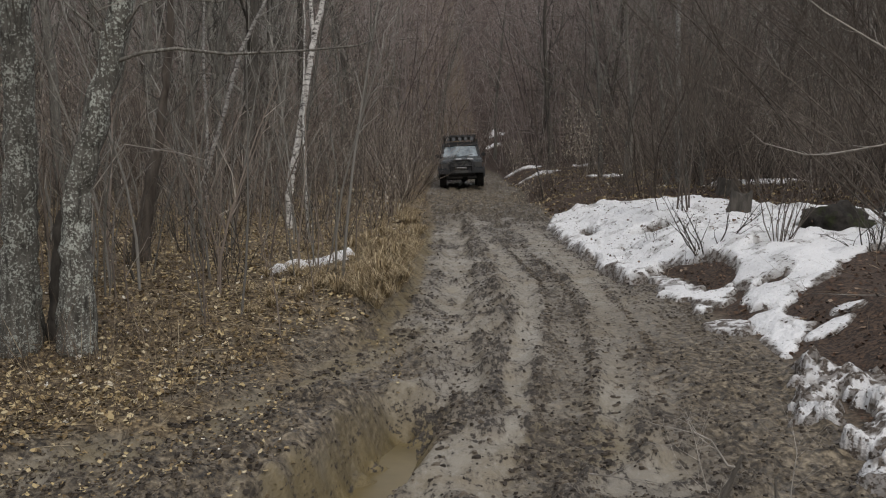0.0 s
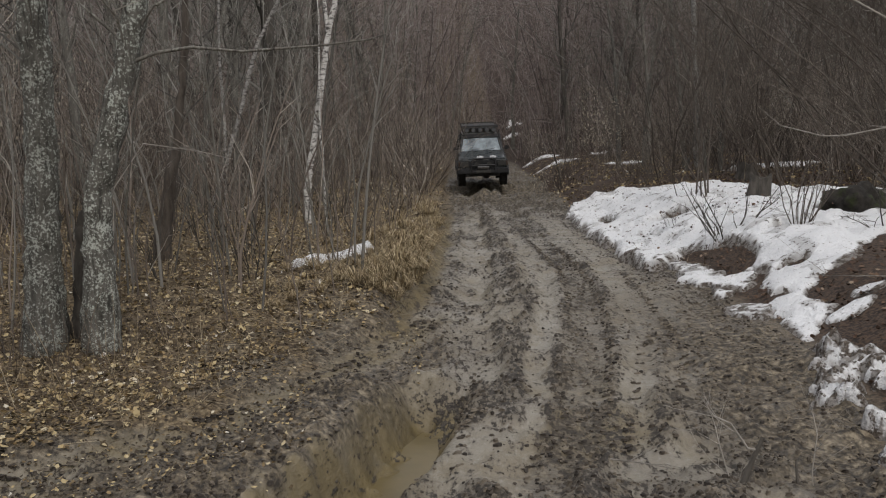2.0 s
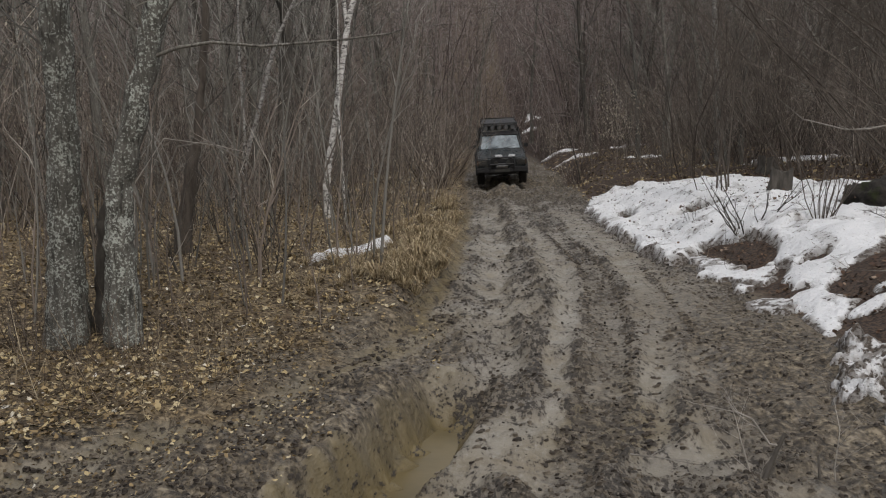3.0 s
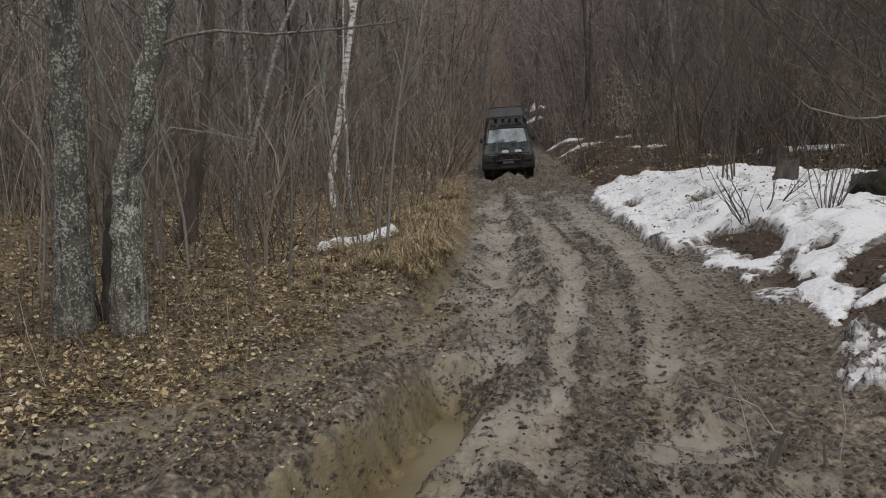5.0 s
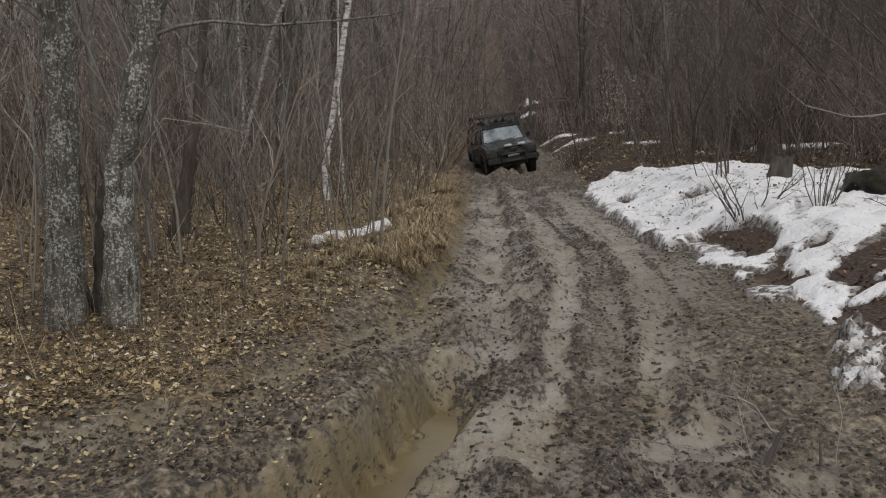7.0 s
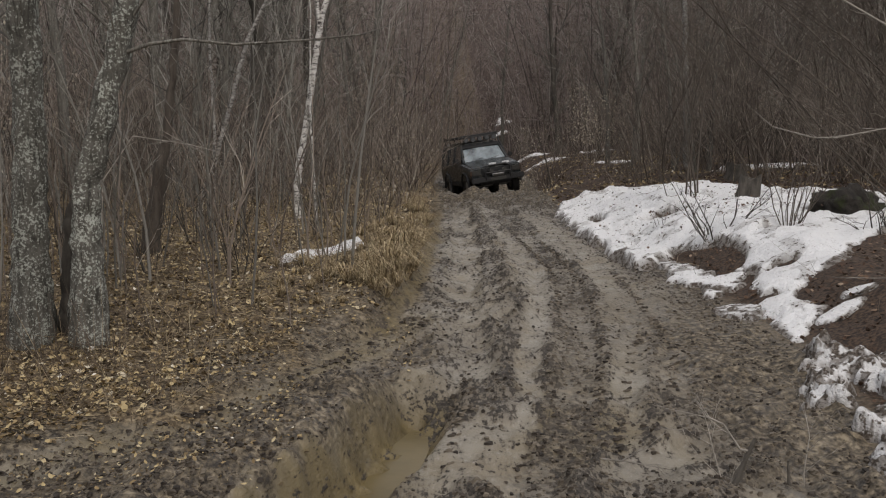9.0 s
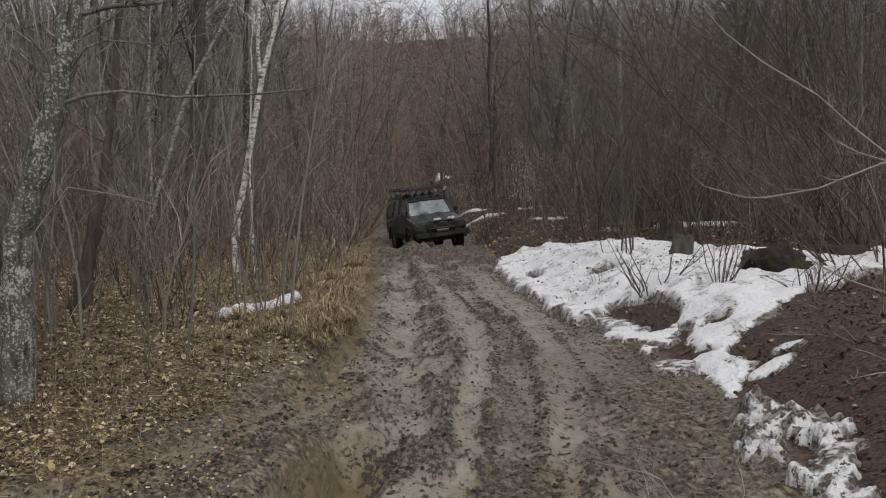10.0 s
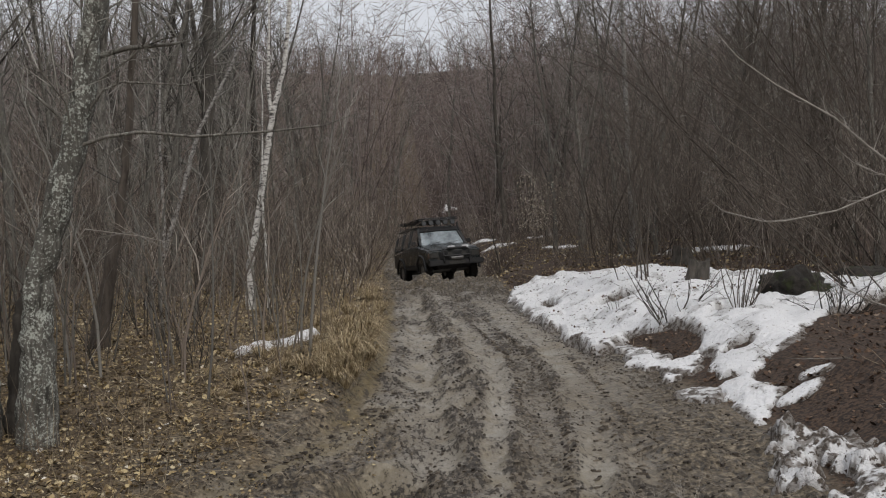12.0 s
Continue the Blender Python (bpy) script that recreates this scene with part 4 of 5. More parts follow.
        part("bonnet_lamp", box(s * 0.23 + 0.13 - 0.12, s * 0.23 + 0.13 + 0.12, -2.2, -2.08, 1.06, 1.14, 0.02), M_WHITE, car, "white lamp cover on the bonnet edge")
        part("fog_lamp", disc(0.075, 0.07, pose(s * 0.22, -2.36, 0.86, 90), 20), M_DIRTYLAMP, car)
        part("wing_mirror", box(s * 0.95 - 0.08, s * 0.95 + 0.08, -0.85, -0.76, 1.25, 1.4, 0.03), M_BLACK, car)
        for y0 in (-1.32, 1.22):
            part("wheel_arch", rod([[(s * 0.9, y0 + 0.5 * math.cos(a), 0.4 + 0.5 * math.sin(a)) for a in [math.pi * j / 10 for j in range(11)]]], 0.045), M_BLACK, car)
        part("sill", box(s * 0.86 - 0.05, s * 0.86 + 0.05, -0.85, 0.75, 0.48, 0.6, 0.03), M_BLACK, car)
    part("bumper", box(-0.9, 0.9, -2.33, -2.12, 0.52, 0.7, 0.03), M_BLACK, car, "heavy steel bumper")
    part("bull_bar", rod([[(-0.42, -2.33, 0.6), (-0.42, -2.38, 0.98), (-0.3, -2.36, 1.06), (0.3, -2.36, 1.06), (0.42, -2.38, 0.98), (0.42, -2.33, 0.6)], [(-0.42, -2.38, 0.82), (0.42, -2.38, 0.82)]], 0.03), M_BLACK, car)
    part("winch", disc(0.09, 0.4, pose(0, -2.3, 0.76, 0, 90), 16), M_STEEL, car)
    part("number_plate", box(-0.26, 0.26, -2.345, -2.335, 0.55, 0.66, 0), M_DIRTYLAMP, car, "mud-smeared number plate")
    part("underside", box(-0.55, 0.55, -2.0, 2.0, 0.42, 0.6, 0.04), M_BLACK, car)
    for y in (-1.32, 1.22):
        part("axle", disc(0.07, 1.5, pose(0, y, 0.4, 0, 90), 12), M_STEEL, car)
        part("differential", disc(0.16, 0.2, pose(0.15, y, 0.4, 90), 16, 0.1), M_BLACK, car)
    # roof rack
    rack = rod([[(-0.66, -0.62, 2.08), (0.66, -0.62, 2.08), (0.66, 2.05, 2.1), (-0.66, 2.05, 2.1), (-0.66, -0.62, 2.08)],
                [(-0.66, -0.62, 2.14), (0.66, -0.62, 2.14), (0.66, 2.05, 2.16), (-0.66, 2.05, 2.16), (-0.66, -0.62, 2.14)]], 0.02)
    rack_ob = part("roof_rack", rack, M_BLACK, car)
    for y in (-0.4, 0.4, 1.2, 1.95):
        for s in (-1, 1):
            part("rack_foot", rod([[(s * 0.62, y, 1.86), (s * 0.66, y, 2.14)]], 0.015), M_BLACK, rack_ob)
    for k in range(9):
        y = -0.5 + 0.3 * k
        part("rack_slat", box(-0.65, 0.65, y, y + 0.27, 2.1, 2.125, 0), M_BLACK, rack_ob)
    for k in range(5):
        x = -0.5 + 0.25 * k
        lamp = part("roof_lamp", disc(0.085, 0.08, pose(x, -0.62, 1.99, 90), 20), M_BLACK, rack_ob)
        part("lens", disc(0.072, 0.02, pose(x, -0.67, 1.99, 90), 20), M_LAMP, lamp)
    part("snorkel", rod([[(0.88, -1.2, 1.05), (0.8, -1.0, 1.2), (0.7, -0.5, 1.85), (0.7, -0.5, 1.98)]], 0.035), M_BLACK, car)
    wheels = [build_wheel(car, x, y) for x in (-0.76, 0.76) for y in (-1.32, 1.22)]
    return car, wheels


car, wheels = build_car()

CAR_ROWS = [
    (0.0, 0.79, 39.5, -0.12, -3.0, -2.5, 0.0), (0.5, 0.70, 37.9, -0.08, 0.0, -2.3, 2.0), (1.0, 0.62, 36.7, -0.06, 2.4, -2.0, 4.0),
    (1.5, 0.70, 36.1, -0.06, 2.8, -1.4, 2.5), (2.0, 0.77, 35.7, -0.08, 2.9, -0.9, 1.3), (2.5, 0.80, 35.6, -0.13, 3.5, -1.0, 0.5),
    (4.5, 0.87, 35.6, -0.28, 7.0, -2.5, 0.0), (5.0, 0.91, 35.4, -0.28, 7.5, -2.3, -1.0), (5.5, 0.90, 35.5, -0.32, 5.0, -4.0, 1.0),
    (6.0, 0.92, 35.5, -0.38, 2.5, -6.0, 3.4), (6.5, 0.95, 35.0, -0.45, 0.5, -8.0, 7.0), (8.5, 1.06, 33.5, -0.57, -2.7, -9.0, 12.0),
    (9.0, 1.17, 33.1, -0.53, -2.9, -7.5, 13.3), (9.5, 1.28, 32.8, -0.49, -2.5, -6.6, 13.0), (10.0, 1.33, 32.6, -0.46, -1.0, -6.5, 12.5),
    (10.5, 1.36, 32.5, -0.43, -1.0, -5.0, 12.5), (11.0, 1.36, 32.3, -0.43, -1.5, -3.8, 13.4), (11.5, 1.28, 31.8, -0.47, -4.0, -3.5, 14.3),
    (12.0, 1.27, 31.5, -0.45, -4.5, -2.5, 14.4),
]


# ---- single trees that stand out ----
LICHEN = "grey lichen-covered bark"
formed_tree("lichen_tree", [(-3.2, 6.95, 0.1), (-3.17, 7.0, 0.95), (-3.14, 7.0, 1.8), (-3.12, 7.0, 2.7), (-3.05, 7.1, 4.5), (-2.9, 7.3, 7.5)], [0.17, 0.125, 0.115, 0.11, 0.09, 0.03],
            M_LICHEN, M_TWIG, 301, 22, 1.6, "thick upright tree with " + LICHEN, "tree", t0=0.42)
formed_tree("lichen_tree", [(-2.79, 7.02, 0.14), (-2.75, 7.0, 0.92), (-2.72, 7.0, 1.37), (-2.54, 7.0, 2.0), (-2.36, 7.0, 2.62), (-2.26, 7.05, 3.36), (-1.95, 7.3, 5.5), (-1.7, 7.5, 7.5)],
            [0.16, 0.112, 0.1, 0.092, 0.088, 0.08, 0.05, 0.02], M_LICHEN, M_TWIG, 302, 22, 1.3, "leaning tree with " + LICHEN, "tree",
            limbs=[([(-2.42, 7.0, 2.3), (-2.2, 7.0, 2.37), (-1.95, 7.0, 2.4), (-1.58, 7.02, 2.36), (-1.01, 7.05, 2.39), (-0.63, 7.1, 2.43), (-0.3, 7.2, 2.55)], 0.016),
                   ([(-2.3, 7.05, 2.95), (-2.05, 7.1, 3.03), (-1.75, 7.1, 3.05), (-1.5, 7.2, 3.12)], 0.024),
                   ([(-2.45, 7.0, 2.45), (-2.6, 6.95, 2.6), (-2.75, 6.9, 2.75), (-2.72, 6.9, 2.95)], 0.014),
                   ([(-2.4, 7.0, 2.45), (-2.2, 6.95, 2.7), (-2.05, 6.9, 2.75), (-1.6, 6.9, 2.72), (-1.3, 6.9, 2.82)], 0.012)], t0=0.5)
formed_tree("dark_tree", [(-3.3, 10.1, 0.4), (-3.2, 10.1, 1.0), (-3.05, 10.1, 1.7), (-2.98, 10.2, 2.4), (-2.8, 10.5, 5.0), (-2.7, 10.7, 8.0)], [0.11, 0.075, 0.05, 0.04, 0.03, 0.012],
            M_HAZEL, M_TWIG, 303, 22, 1.4, "dark wet-barked leafless tree", "tree", t0=0.25)
# dark stem added to stand in for the shaded hollow between the lichen trunks
formed_tree("dead_trunk", [(-3.0, 7.2, 0.15), (-2.98, 7.2, 0.6), (-2.95, 7.22, 1.05), (-2.9, 7.25, 1.3)], [0.09, 0.065, 0.055, 0.02], M_DARKBARK, M_TWIG, 310, 3, 0.3, "added dark stem standing in for the shaded gap between two trunks", "snag")
BIRCH = "birch with white bark and black marks"
formed_tree("birch_tree", [(-2.36, 14.35, 0.38), (-2.35, 14.35, 1.0), (-2.24, 14.35, 1.57), (-2.03, 14.35, 2.77), (-1.92, 14.35, 3.35), (-1.72, 14.4, 4.1), (-1.5, 14.6, 6.5), (-1.4, 14.8, 9.0)],
            [0.07, 0.055, 0.05, 0.046, 0.042, 0.034, 0.025, 0.01], M_BIRCH, M_TWIG, 304, 20, 1.2, "slender leaning " + BIRCH, "birch", "birches",
            limbs=[([(-1.94, 14.35, 3.3), (-1.98, 14.35, 3.8), (-1.94, 14.35, 4.6), (-1.9, 14.4, 6.0)], 0.035)], t0=0.45)
formed_tree("birch_tree", [(-2.05, 14.2, 0.38), (-2.08, 14.2, 1.2), (-2.1, 14.25, 2.2), (-2.05, 14.3, 4.2)], [0.022, 0.018, 0.015, 0.006], M_BIRCH, M_TWIG, 305, 16, 0.9, "thin young " + BIRCH, "birch", "birches", t0=0.3)
formed_tree("birch_tree", [(-4.0, 14.6, 0.45), (-3.66, 14.6, 1.3), (-3.38, 14.6, 2.2), (-3.09, 14.6, 3.15), (-2.68, 14.7, 3.95), (-1.9, 14.9, 5.6)], [0.042, 0.035, 0.032, 0.028, 0.022, 0.008],
            M_GREYBIRCH, M_TWIG, 306, 18, 1.1, "strongly leaning " + BIRCH, "birch", "birches", t0=0.35)
formed_tree("birch_tree", [(-4.1, 16.2, 0.5), (-4.05, 16.2, 2.0), (-4.08, 16.2, 3.2), (-4.0, 16.3, 6.0)], [0.03, 0.026, 0.022, 0.008], M_GREYBIRCH, M_TWIG, 307, 18, 1.0, "upright young " + BIRCH, "birch", "birches", t0=0.4)
formed_tree("birch_tree", [(6.55, 26.0, 0.8), (6.5, 26.0, 3.0), (6.42, 26.0, 5.5), (6.3, 26.0, 10.0)], [0.09, 0.075, 0.065, 0.02], M_GREYBIRCH, M_TWIG, 308, 26, 1.6, "tall upright " + BIRCH, "birch", "birches", t0=0.3)
formed_tree("leaning_sapling", [(2.95, 27.5, 0.2), (2.8, 27.5, 0.9), (2.55, 27.5, 1.7)], [0.022, 0.018, 0.008], M_DARKBARK, M_TWIG, 309, 5, 0.4, "thin dark sapling leaning over the track", "sapling")


# ---- hazel with long arching stems beside the snow ----
def arching_stem(tubes, rng, base, way, length, r, bend):
    p, d = Vector(base), Vector(way).normalized()
    pts = [p.copy()]
    for _ in range(7):
        d = (d + Vector((bend[0], bend[1], bend[2])) + Vector((rng.gauss(0, 0.15), rng.gauss(0, 0.15), rng.gauss(0, 0.1)))).normalized()
        p = p + d * length / 7
        pts.append(p.copy())
    tubes.add(pts, taper(r, r * 0.25, 7), 5)
    sprout(tubes, rng, pts, 14, length * 0.3, r * 0.45, 0.15, 0.8, 0.4, 6)


def build_hazel(x, y, seed, count, tall, lean, label):
    rng = random.Random(seed)
    root = new("hazel")
    root.matrix_basis = Matrix.Translation((x, y, height(x, y)))
    for k in range(count):
        t = Tubes()
        a = rng.uniform(0, 6.28)
        base = (0.3 * math.cos(a), 0.3 * math.sin(a), -0.1)
        way = (lean[0] * rng.uniform(0.2, 1.3) + 0.25 * math.cos(a), lean[1] * rng.uniform(0.2, 1.2) + 0.25 * math.sin(a), 1)
        arching_stem(t, rng, base, way, tall * rng.uniform(0.65, 1.1), 0.015 * rng.uniform(0.6, 1.3), (lean[0] * 0.14, lean[1] * 0.1, -0.03))
        part("stem", t.mesh("stem"), M_HAZEL, root)
    tagged(root, label, "shrub")


build_hazel(6.3, 12.0, 401, 9, 6.0, (-0.75, -0.1), "large hazel with long dark arching stems")
build_hazel(7.2, 15.0, 402, 8, 6.5, (-0.5, 0.0), "large hazel with long dark arching stems")
build_hazel(6.6, 19.5, 403, 10, 6.0, (-0.35, 0.1), "tall hazel clump behind the snow bank")
build_hazel(4.6, 21.5, 404, 9, 5.2, (-0.15, 0.0), "tall hazel clump behind the snow bank")
build_hazel(3.87, 15.6, 405, 5, 4.6, (-0.08, 0.05), "slim hazel stems rising through the snow")
build_hazel(8.8, 17.0, 406, 10, 6.5, (-0.4, 0.0), "large hazel with long dark arching stems")

for hx, hy, hs in ((9.5, 21.0, 421), (11.5, 24.0, 422), (9.0, 26.5, 423), (13.5, 28.0, 424), (11.0, 19.0, 425), (7.4, 23.5, 426), (10.2, 16.4, 427), (12.5, 20.8, 428), (8.4, 20.2, 429), (14.5, 24.0, 430)):
    build_hazel(hx, hy, hs, 11, 10.5, (-0.18, 0.0), "tall hazel clump crowding the forest edge")


def pale_branch(pts, r, seed, label):
    rng = random.Random(seed)
    t = Tubes()
    course = [Vector(p) for p in pts]
    n = len(course) - 1
    t.add(course, taper(r, r * 0.35, n), 6)
    sprout(t, rng, course, 6, 0.35, r * 0.5, 0.25, 0.7, 0.2, 2)
    tagged(new("pale_branch", t.mesh("pale_branch", M_PALE)), label, "branch", "pale branches")


# branches that reach in over the bank
pale_branch([(5.9, 9.0, 0.7), (5.5, 9.0, 1.7), (4.89, 9.0, 1.95), (4.22, 9.0, 1.69), (3.7, 9.0, 1.6), (3.48, 9.0, 1.6), (3.08, 9.0, 1.71), (2.79, 9.0, 1.96)], 0.013, 411, "pale bare branch with an upturned tip")
pale_branch([(6.0, 9.0, 0.75), (5.6, 9.0, 1.5), (5.01, 9.0, 1.96), (4.55, 9.0, 2.3), (4.2, 9.0, 2.6), (3.62, 9.0, 2.93), (3.25, 9.0, 3.2), (2.9, 9.0, 3.6)], 0.015, 412, "pale bare branch rising in a slant")
pale_branch([(6.05, 9.05, 0.75), (5.4, 9.05, 1.75), (4.89, 9.0, 1.97), (4.61, 9.0, 2.05), (4.38, 9.0, 2.16), (4.15, 9.0, 2.36)], 0.01, 416, "short pale bare branch")
pale_branch([(5.2, 8.2, 0.62), (4.6, 8.2, 0.71), (4.13, 8.2, 0.87), (3.86, 8.2, 1.01), (3.65, 8.2, 1.16)], 0.011, 413, "pale fallen branch propped on the bank")
pale_branch([(4.3, 6.0, 0.5), (3.7, 5.95, 0.5), (3.2, 5.9, 0.48), (2.9, 5.9, 0.42)], 0.008, 417, "pale thin twig lying on the bank")
pale_branch([(4.6, 7.2, 0.55), (4.0, 7.3, 0.5), (3.5, 7.9, 0.42), (3.1, 8.4, 0.36)], 0.006, 418, "pale thin twig lying on the bank")
pale_branch([(1.38, 4.2, 0.21), (1.33, 4.2, 0.22), (1.25, 4.2, 0.34), (1.17, 4.2, 0.38), (1.1, 4.22, 0.49)], 0.007, 419, "pale broken twig forking from a dark one")
pale_branch([(1.3, 4.2, -0.03), (1.26, 4.2, 0.03), (1.2, 4.2, 0.24), (1.17, 4.2, 0.37)], 0.005, 420, "thin twig standing in the mud")
pale_branch([(1.64, 4.2, -0.03), (1.63, 4.2, 0.1), (1.65, 4.2, 0.28), (1.61, 4.2, 0.47)], 0.004, 431, "thin twig standing in the mud")
pale_branch([(0.75, 4.62, 0.03), (0.9, 4.5, 0.05), (1.15, 4.4, 0.03)], 0.005, 432, "pale thin twig lying on the mud")


def dark_stick(pts, r, label):
    t = Tubes()
    course = [Vector(p) for p in pts]
    t.add(course, taper(r, r * 0.45, len(course) - 1), 8, False)
    tagged(new("dark_stick", t.mesh("dark_stick", M_DARKBARK)), label, "stick", "sticks in the mud")


dark_stick([(1.17, 4.2, -0.25), (1.25, 4.2, -0.06), (1.32, 4.2, 0.07), (1.36, 4.2, 0.18), (1.4, 4.2, 0.27)], 0.021, "dark wet stick slanting out of the mud")
dark_stick([(1.58, 4.2, -0.2), (1.57, 4.2, -0.05), (1.555, 4.2, 0.16)], 0.013, "dark broken stick standing in the mud")
pale_branch([(-3.0, 8.3, 0.2), (-2.95, 8.4, 1.1), (-2.75, 8.5, 1.62), (-2.46, 8.5, 1.66), (-2.11, 8.5, 1.47), (-1.85, 8.5, 1.12)], 0.009, 414, "thin arching dry shoot")
pale_branch([(-3.3, 8.6, 0.2), (-3.2, 8.6, 1.3), (-2.9, 8.6, 1.7), (-2.4, 8.6, 1.62), (-1.95, 8.6, 1.5)], 0.007, 415, "thin arching dry shoot")


# ---- stumps, boulder ----
def build_stump(x, y, r, tall, lean, label):
    rng = random.Random(int(x * 100))
    bm = bmesh.new()
    seg, rings = 18, []
    for i, (h, k) in enumerate(((-0.15, 1.5), (0.03, 1.3), (0.15, 1.05), (tall * 0.7, 0.95), (tall, 0.9))):
        ring = []
        for s in range(seg):
            a = 2 * math.pi * s / seg
            w = r * k * (1 + 0.16 * math.sin(3 * a + x) + 0.1 * rng.uniform(-1, 1))
            up = h + (0.03 * math.sin(2 * a + y) + 0.03 * rng.uniform(-1, 1) if i == 4 else 0)
            ring.append(bm.verts.new((w * math.cos(a) + lean * h, w * math.sin(a), up)))
        rings.append(ring)
    for p, q in zip(rings, rings[1:]):
        for k in range(seg):
            bm.faces.new((p[k], p[(k + 1) % seg], q[(k + 1) % seg], q[k]))
    mid = bm.verts.new((lean * tall, 0, tall - 0.07))
    for k in range(seg):
        bm.faces.new((rings[-1][k], rings[-1][(k + 1) % seg], mid))
    ob = part("stump", bm, M_DARKBARK, None)
    ob.matrix_basis = Matrix.Translation((x, y, height(x, y)))
    tagged(ob, label, "stump")


build_stump(4.55, 14.35, 0.17, 0.46, 0.15, "dark rotten tree stump standing in snow")
build_stump(6.3, 20.6, 0.2, 0.35, 0.0, "dark rotten tree stump among brush")


def build_boulder(x, y, size, seed, label):
    bm = bmesh.new()
    bmesh.ops.create_icosphere(bm, subdivisions=4, radius=1)
    for v in bm.verts:
        n = noise.fractal(v.co * 1.3 + Vector((seed, 0, 0)), 0.8, 2.1, 5)
        v.co *= 1 + 0.4 * n + 0.16 * noise.fractal(v.co * 4.5 + Vector((0, seed, 0)), 0.7, 2.1, 4)
        v.co = Vector((v.co.x * size[0], v.co.y * size[1], v.co.z * size[2]))
    for f in bm.faces:
        f.smooth = True
    n = Nodes("mossy_stone")
    c = n.ramp(n.noise(9, 5, 0.7), [(0.35, (0.012, 0.01, 0.008)), (0.6, (0.04, 0.034, 0.028))])
    c = n.mix(n.ramp(n.noise(3.5, 5, 0.7), [(0.5, grey(0)), (0.62, grey(1))]), c, (0.035, 0.042, 0.014))
    n.bump(n.noise(20, 5), 0.7, 0.03)
    ob = part("boulder", bm, n.done(c, 0.9), None)
    ob.matrix_basis = Matrix.Translation((x, y, height(x, y) + size[2] * 0.05))
    tagged(ob, label, "boulder")


build_boulder(5.42, 12.7, (0.46, 0.36, 0.38), 3.0, "dark boulder with green moss beside the snow")
build_boulder(6.6, 13.1, (0.6, 0.4, 0.24), 8.0, "low dark mossy boulder at the forest edge")


# ---- shrubs and saplings at the track ----
def low_shrub(x, y, seed, tall, stems, spread, r, label, mat=M_DARKBARK, branches=4):
    ob = thicket(seed, tall, stems, mat, spread, branches, r, "low_shrub", 2, 0.12)
    place(ob, x, y)
    tagged(ob, label, "shrub")


low_shrub(3.3, 11.5, 501, 1.1, 9, 1.2, 0.012, "leafless dark shrub with spreading stems at the snow edge")
low_shrub(4.02, 11.15, 502, 1.7, 14, 0.5, 0.008, "leafless upright shrub rising through a hole in the snow", M_HAZEL)
low_shrub(4.75, 10.2, 503, 0.9, 12, 1.6, 0.009, "low dark sprawling shrub on the snow edge")
low_shrub(5.3, 10.8, 504, 0.8, 10, 1.6, 0.008, "low dark sprawling shrub on the snow edge")
low_shrub(3.05, 13.2, 505, 0.5, 6, 0.9, 0.005, "few thin twigs poking out of snow")
low_shrub(3.2, 30.5, 508, 2.0, 14, 0.7, 0.009, "leafless shrub beside the churned track", M_BRUSH)
low_shrub(-0.9, 27.0, 509, 2.4, 16, 0.5, 0.009, "leafless shrub beside the churned track", M_BRUSH)
low_shrub(-0.85, 22.0, 510, 2.2, 16, 0.5, 0.009, "leafless shrub beside the churned track", M_BRUSH)
low_shrub(-0.95, 18.0, 511, 1.8, 14, 0.5, 0.008, "leafless shrub beside the churned track", M_BRUSH)

for bx, by, sd, tall in ((-3.35, 6.65, 521, 0.6), (-3.0, 6.6, 522, 0.7), (-2.55, 6.7, 523, 0.6), (-2.35, 7.2, 524, 0.7), (-3.6, 6.9, 525, 0.8)):
    low_shrub(bx, by, sd, tall, 12, 0.7, 0.0035, "dry brown shoots round the foot of a trunk", M_HAZEL, 3)
for bx, by, sd, tall in ((-2.05, 9.0, 531, 1.5), (-2.5, 10.2, 532, 1.9), (-1.75, 11.6, 533, 1.5), (-3.1, 11.2, 534, 2.2), (-1.4, 12.6, 535, 1.5), (-2.9, 8.9, 536, 1.4), (-3.9, 9.4, 537, 1.8), (-1.1, 14.2, 538, 1.6), (-1.9, 13.4, 539, 2.0)):
    low_shrub(bx, by, sd, tall, 7, 0.5, 0.007, "dark leafless shrub growing among fallen leaves", M_DARKBARK, 5)


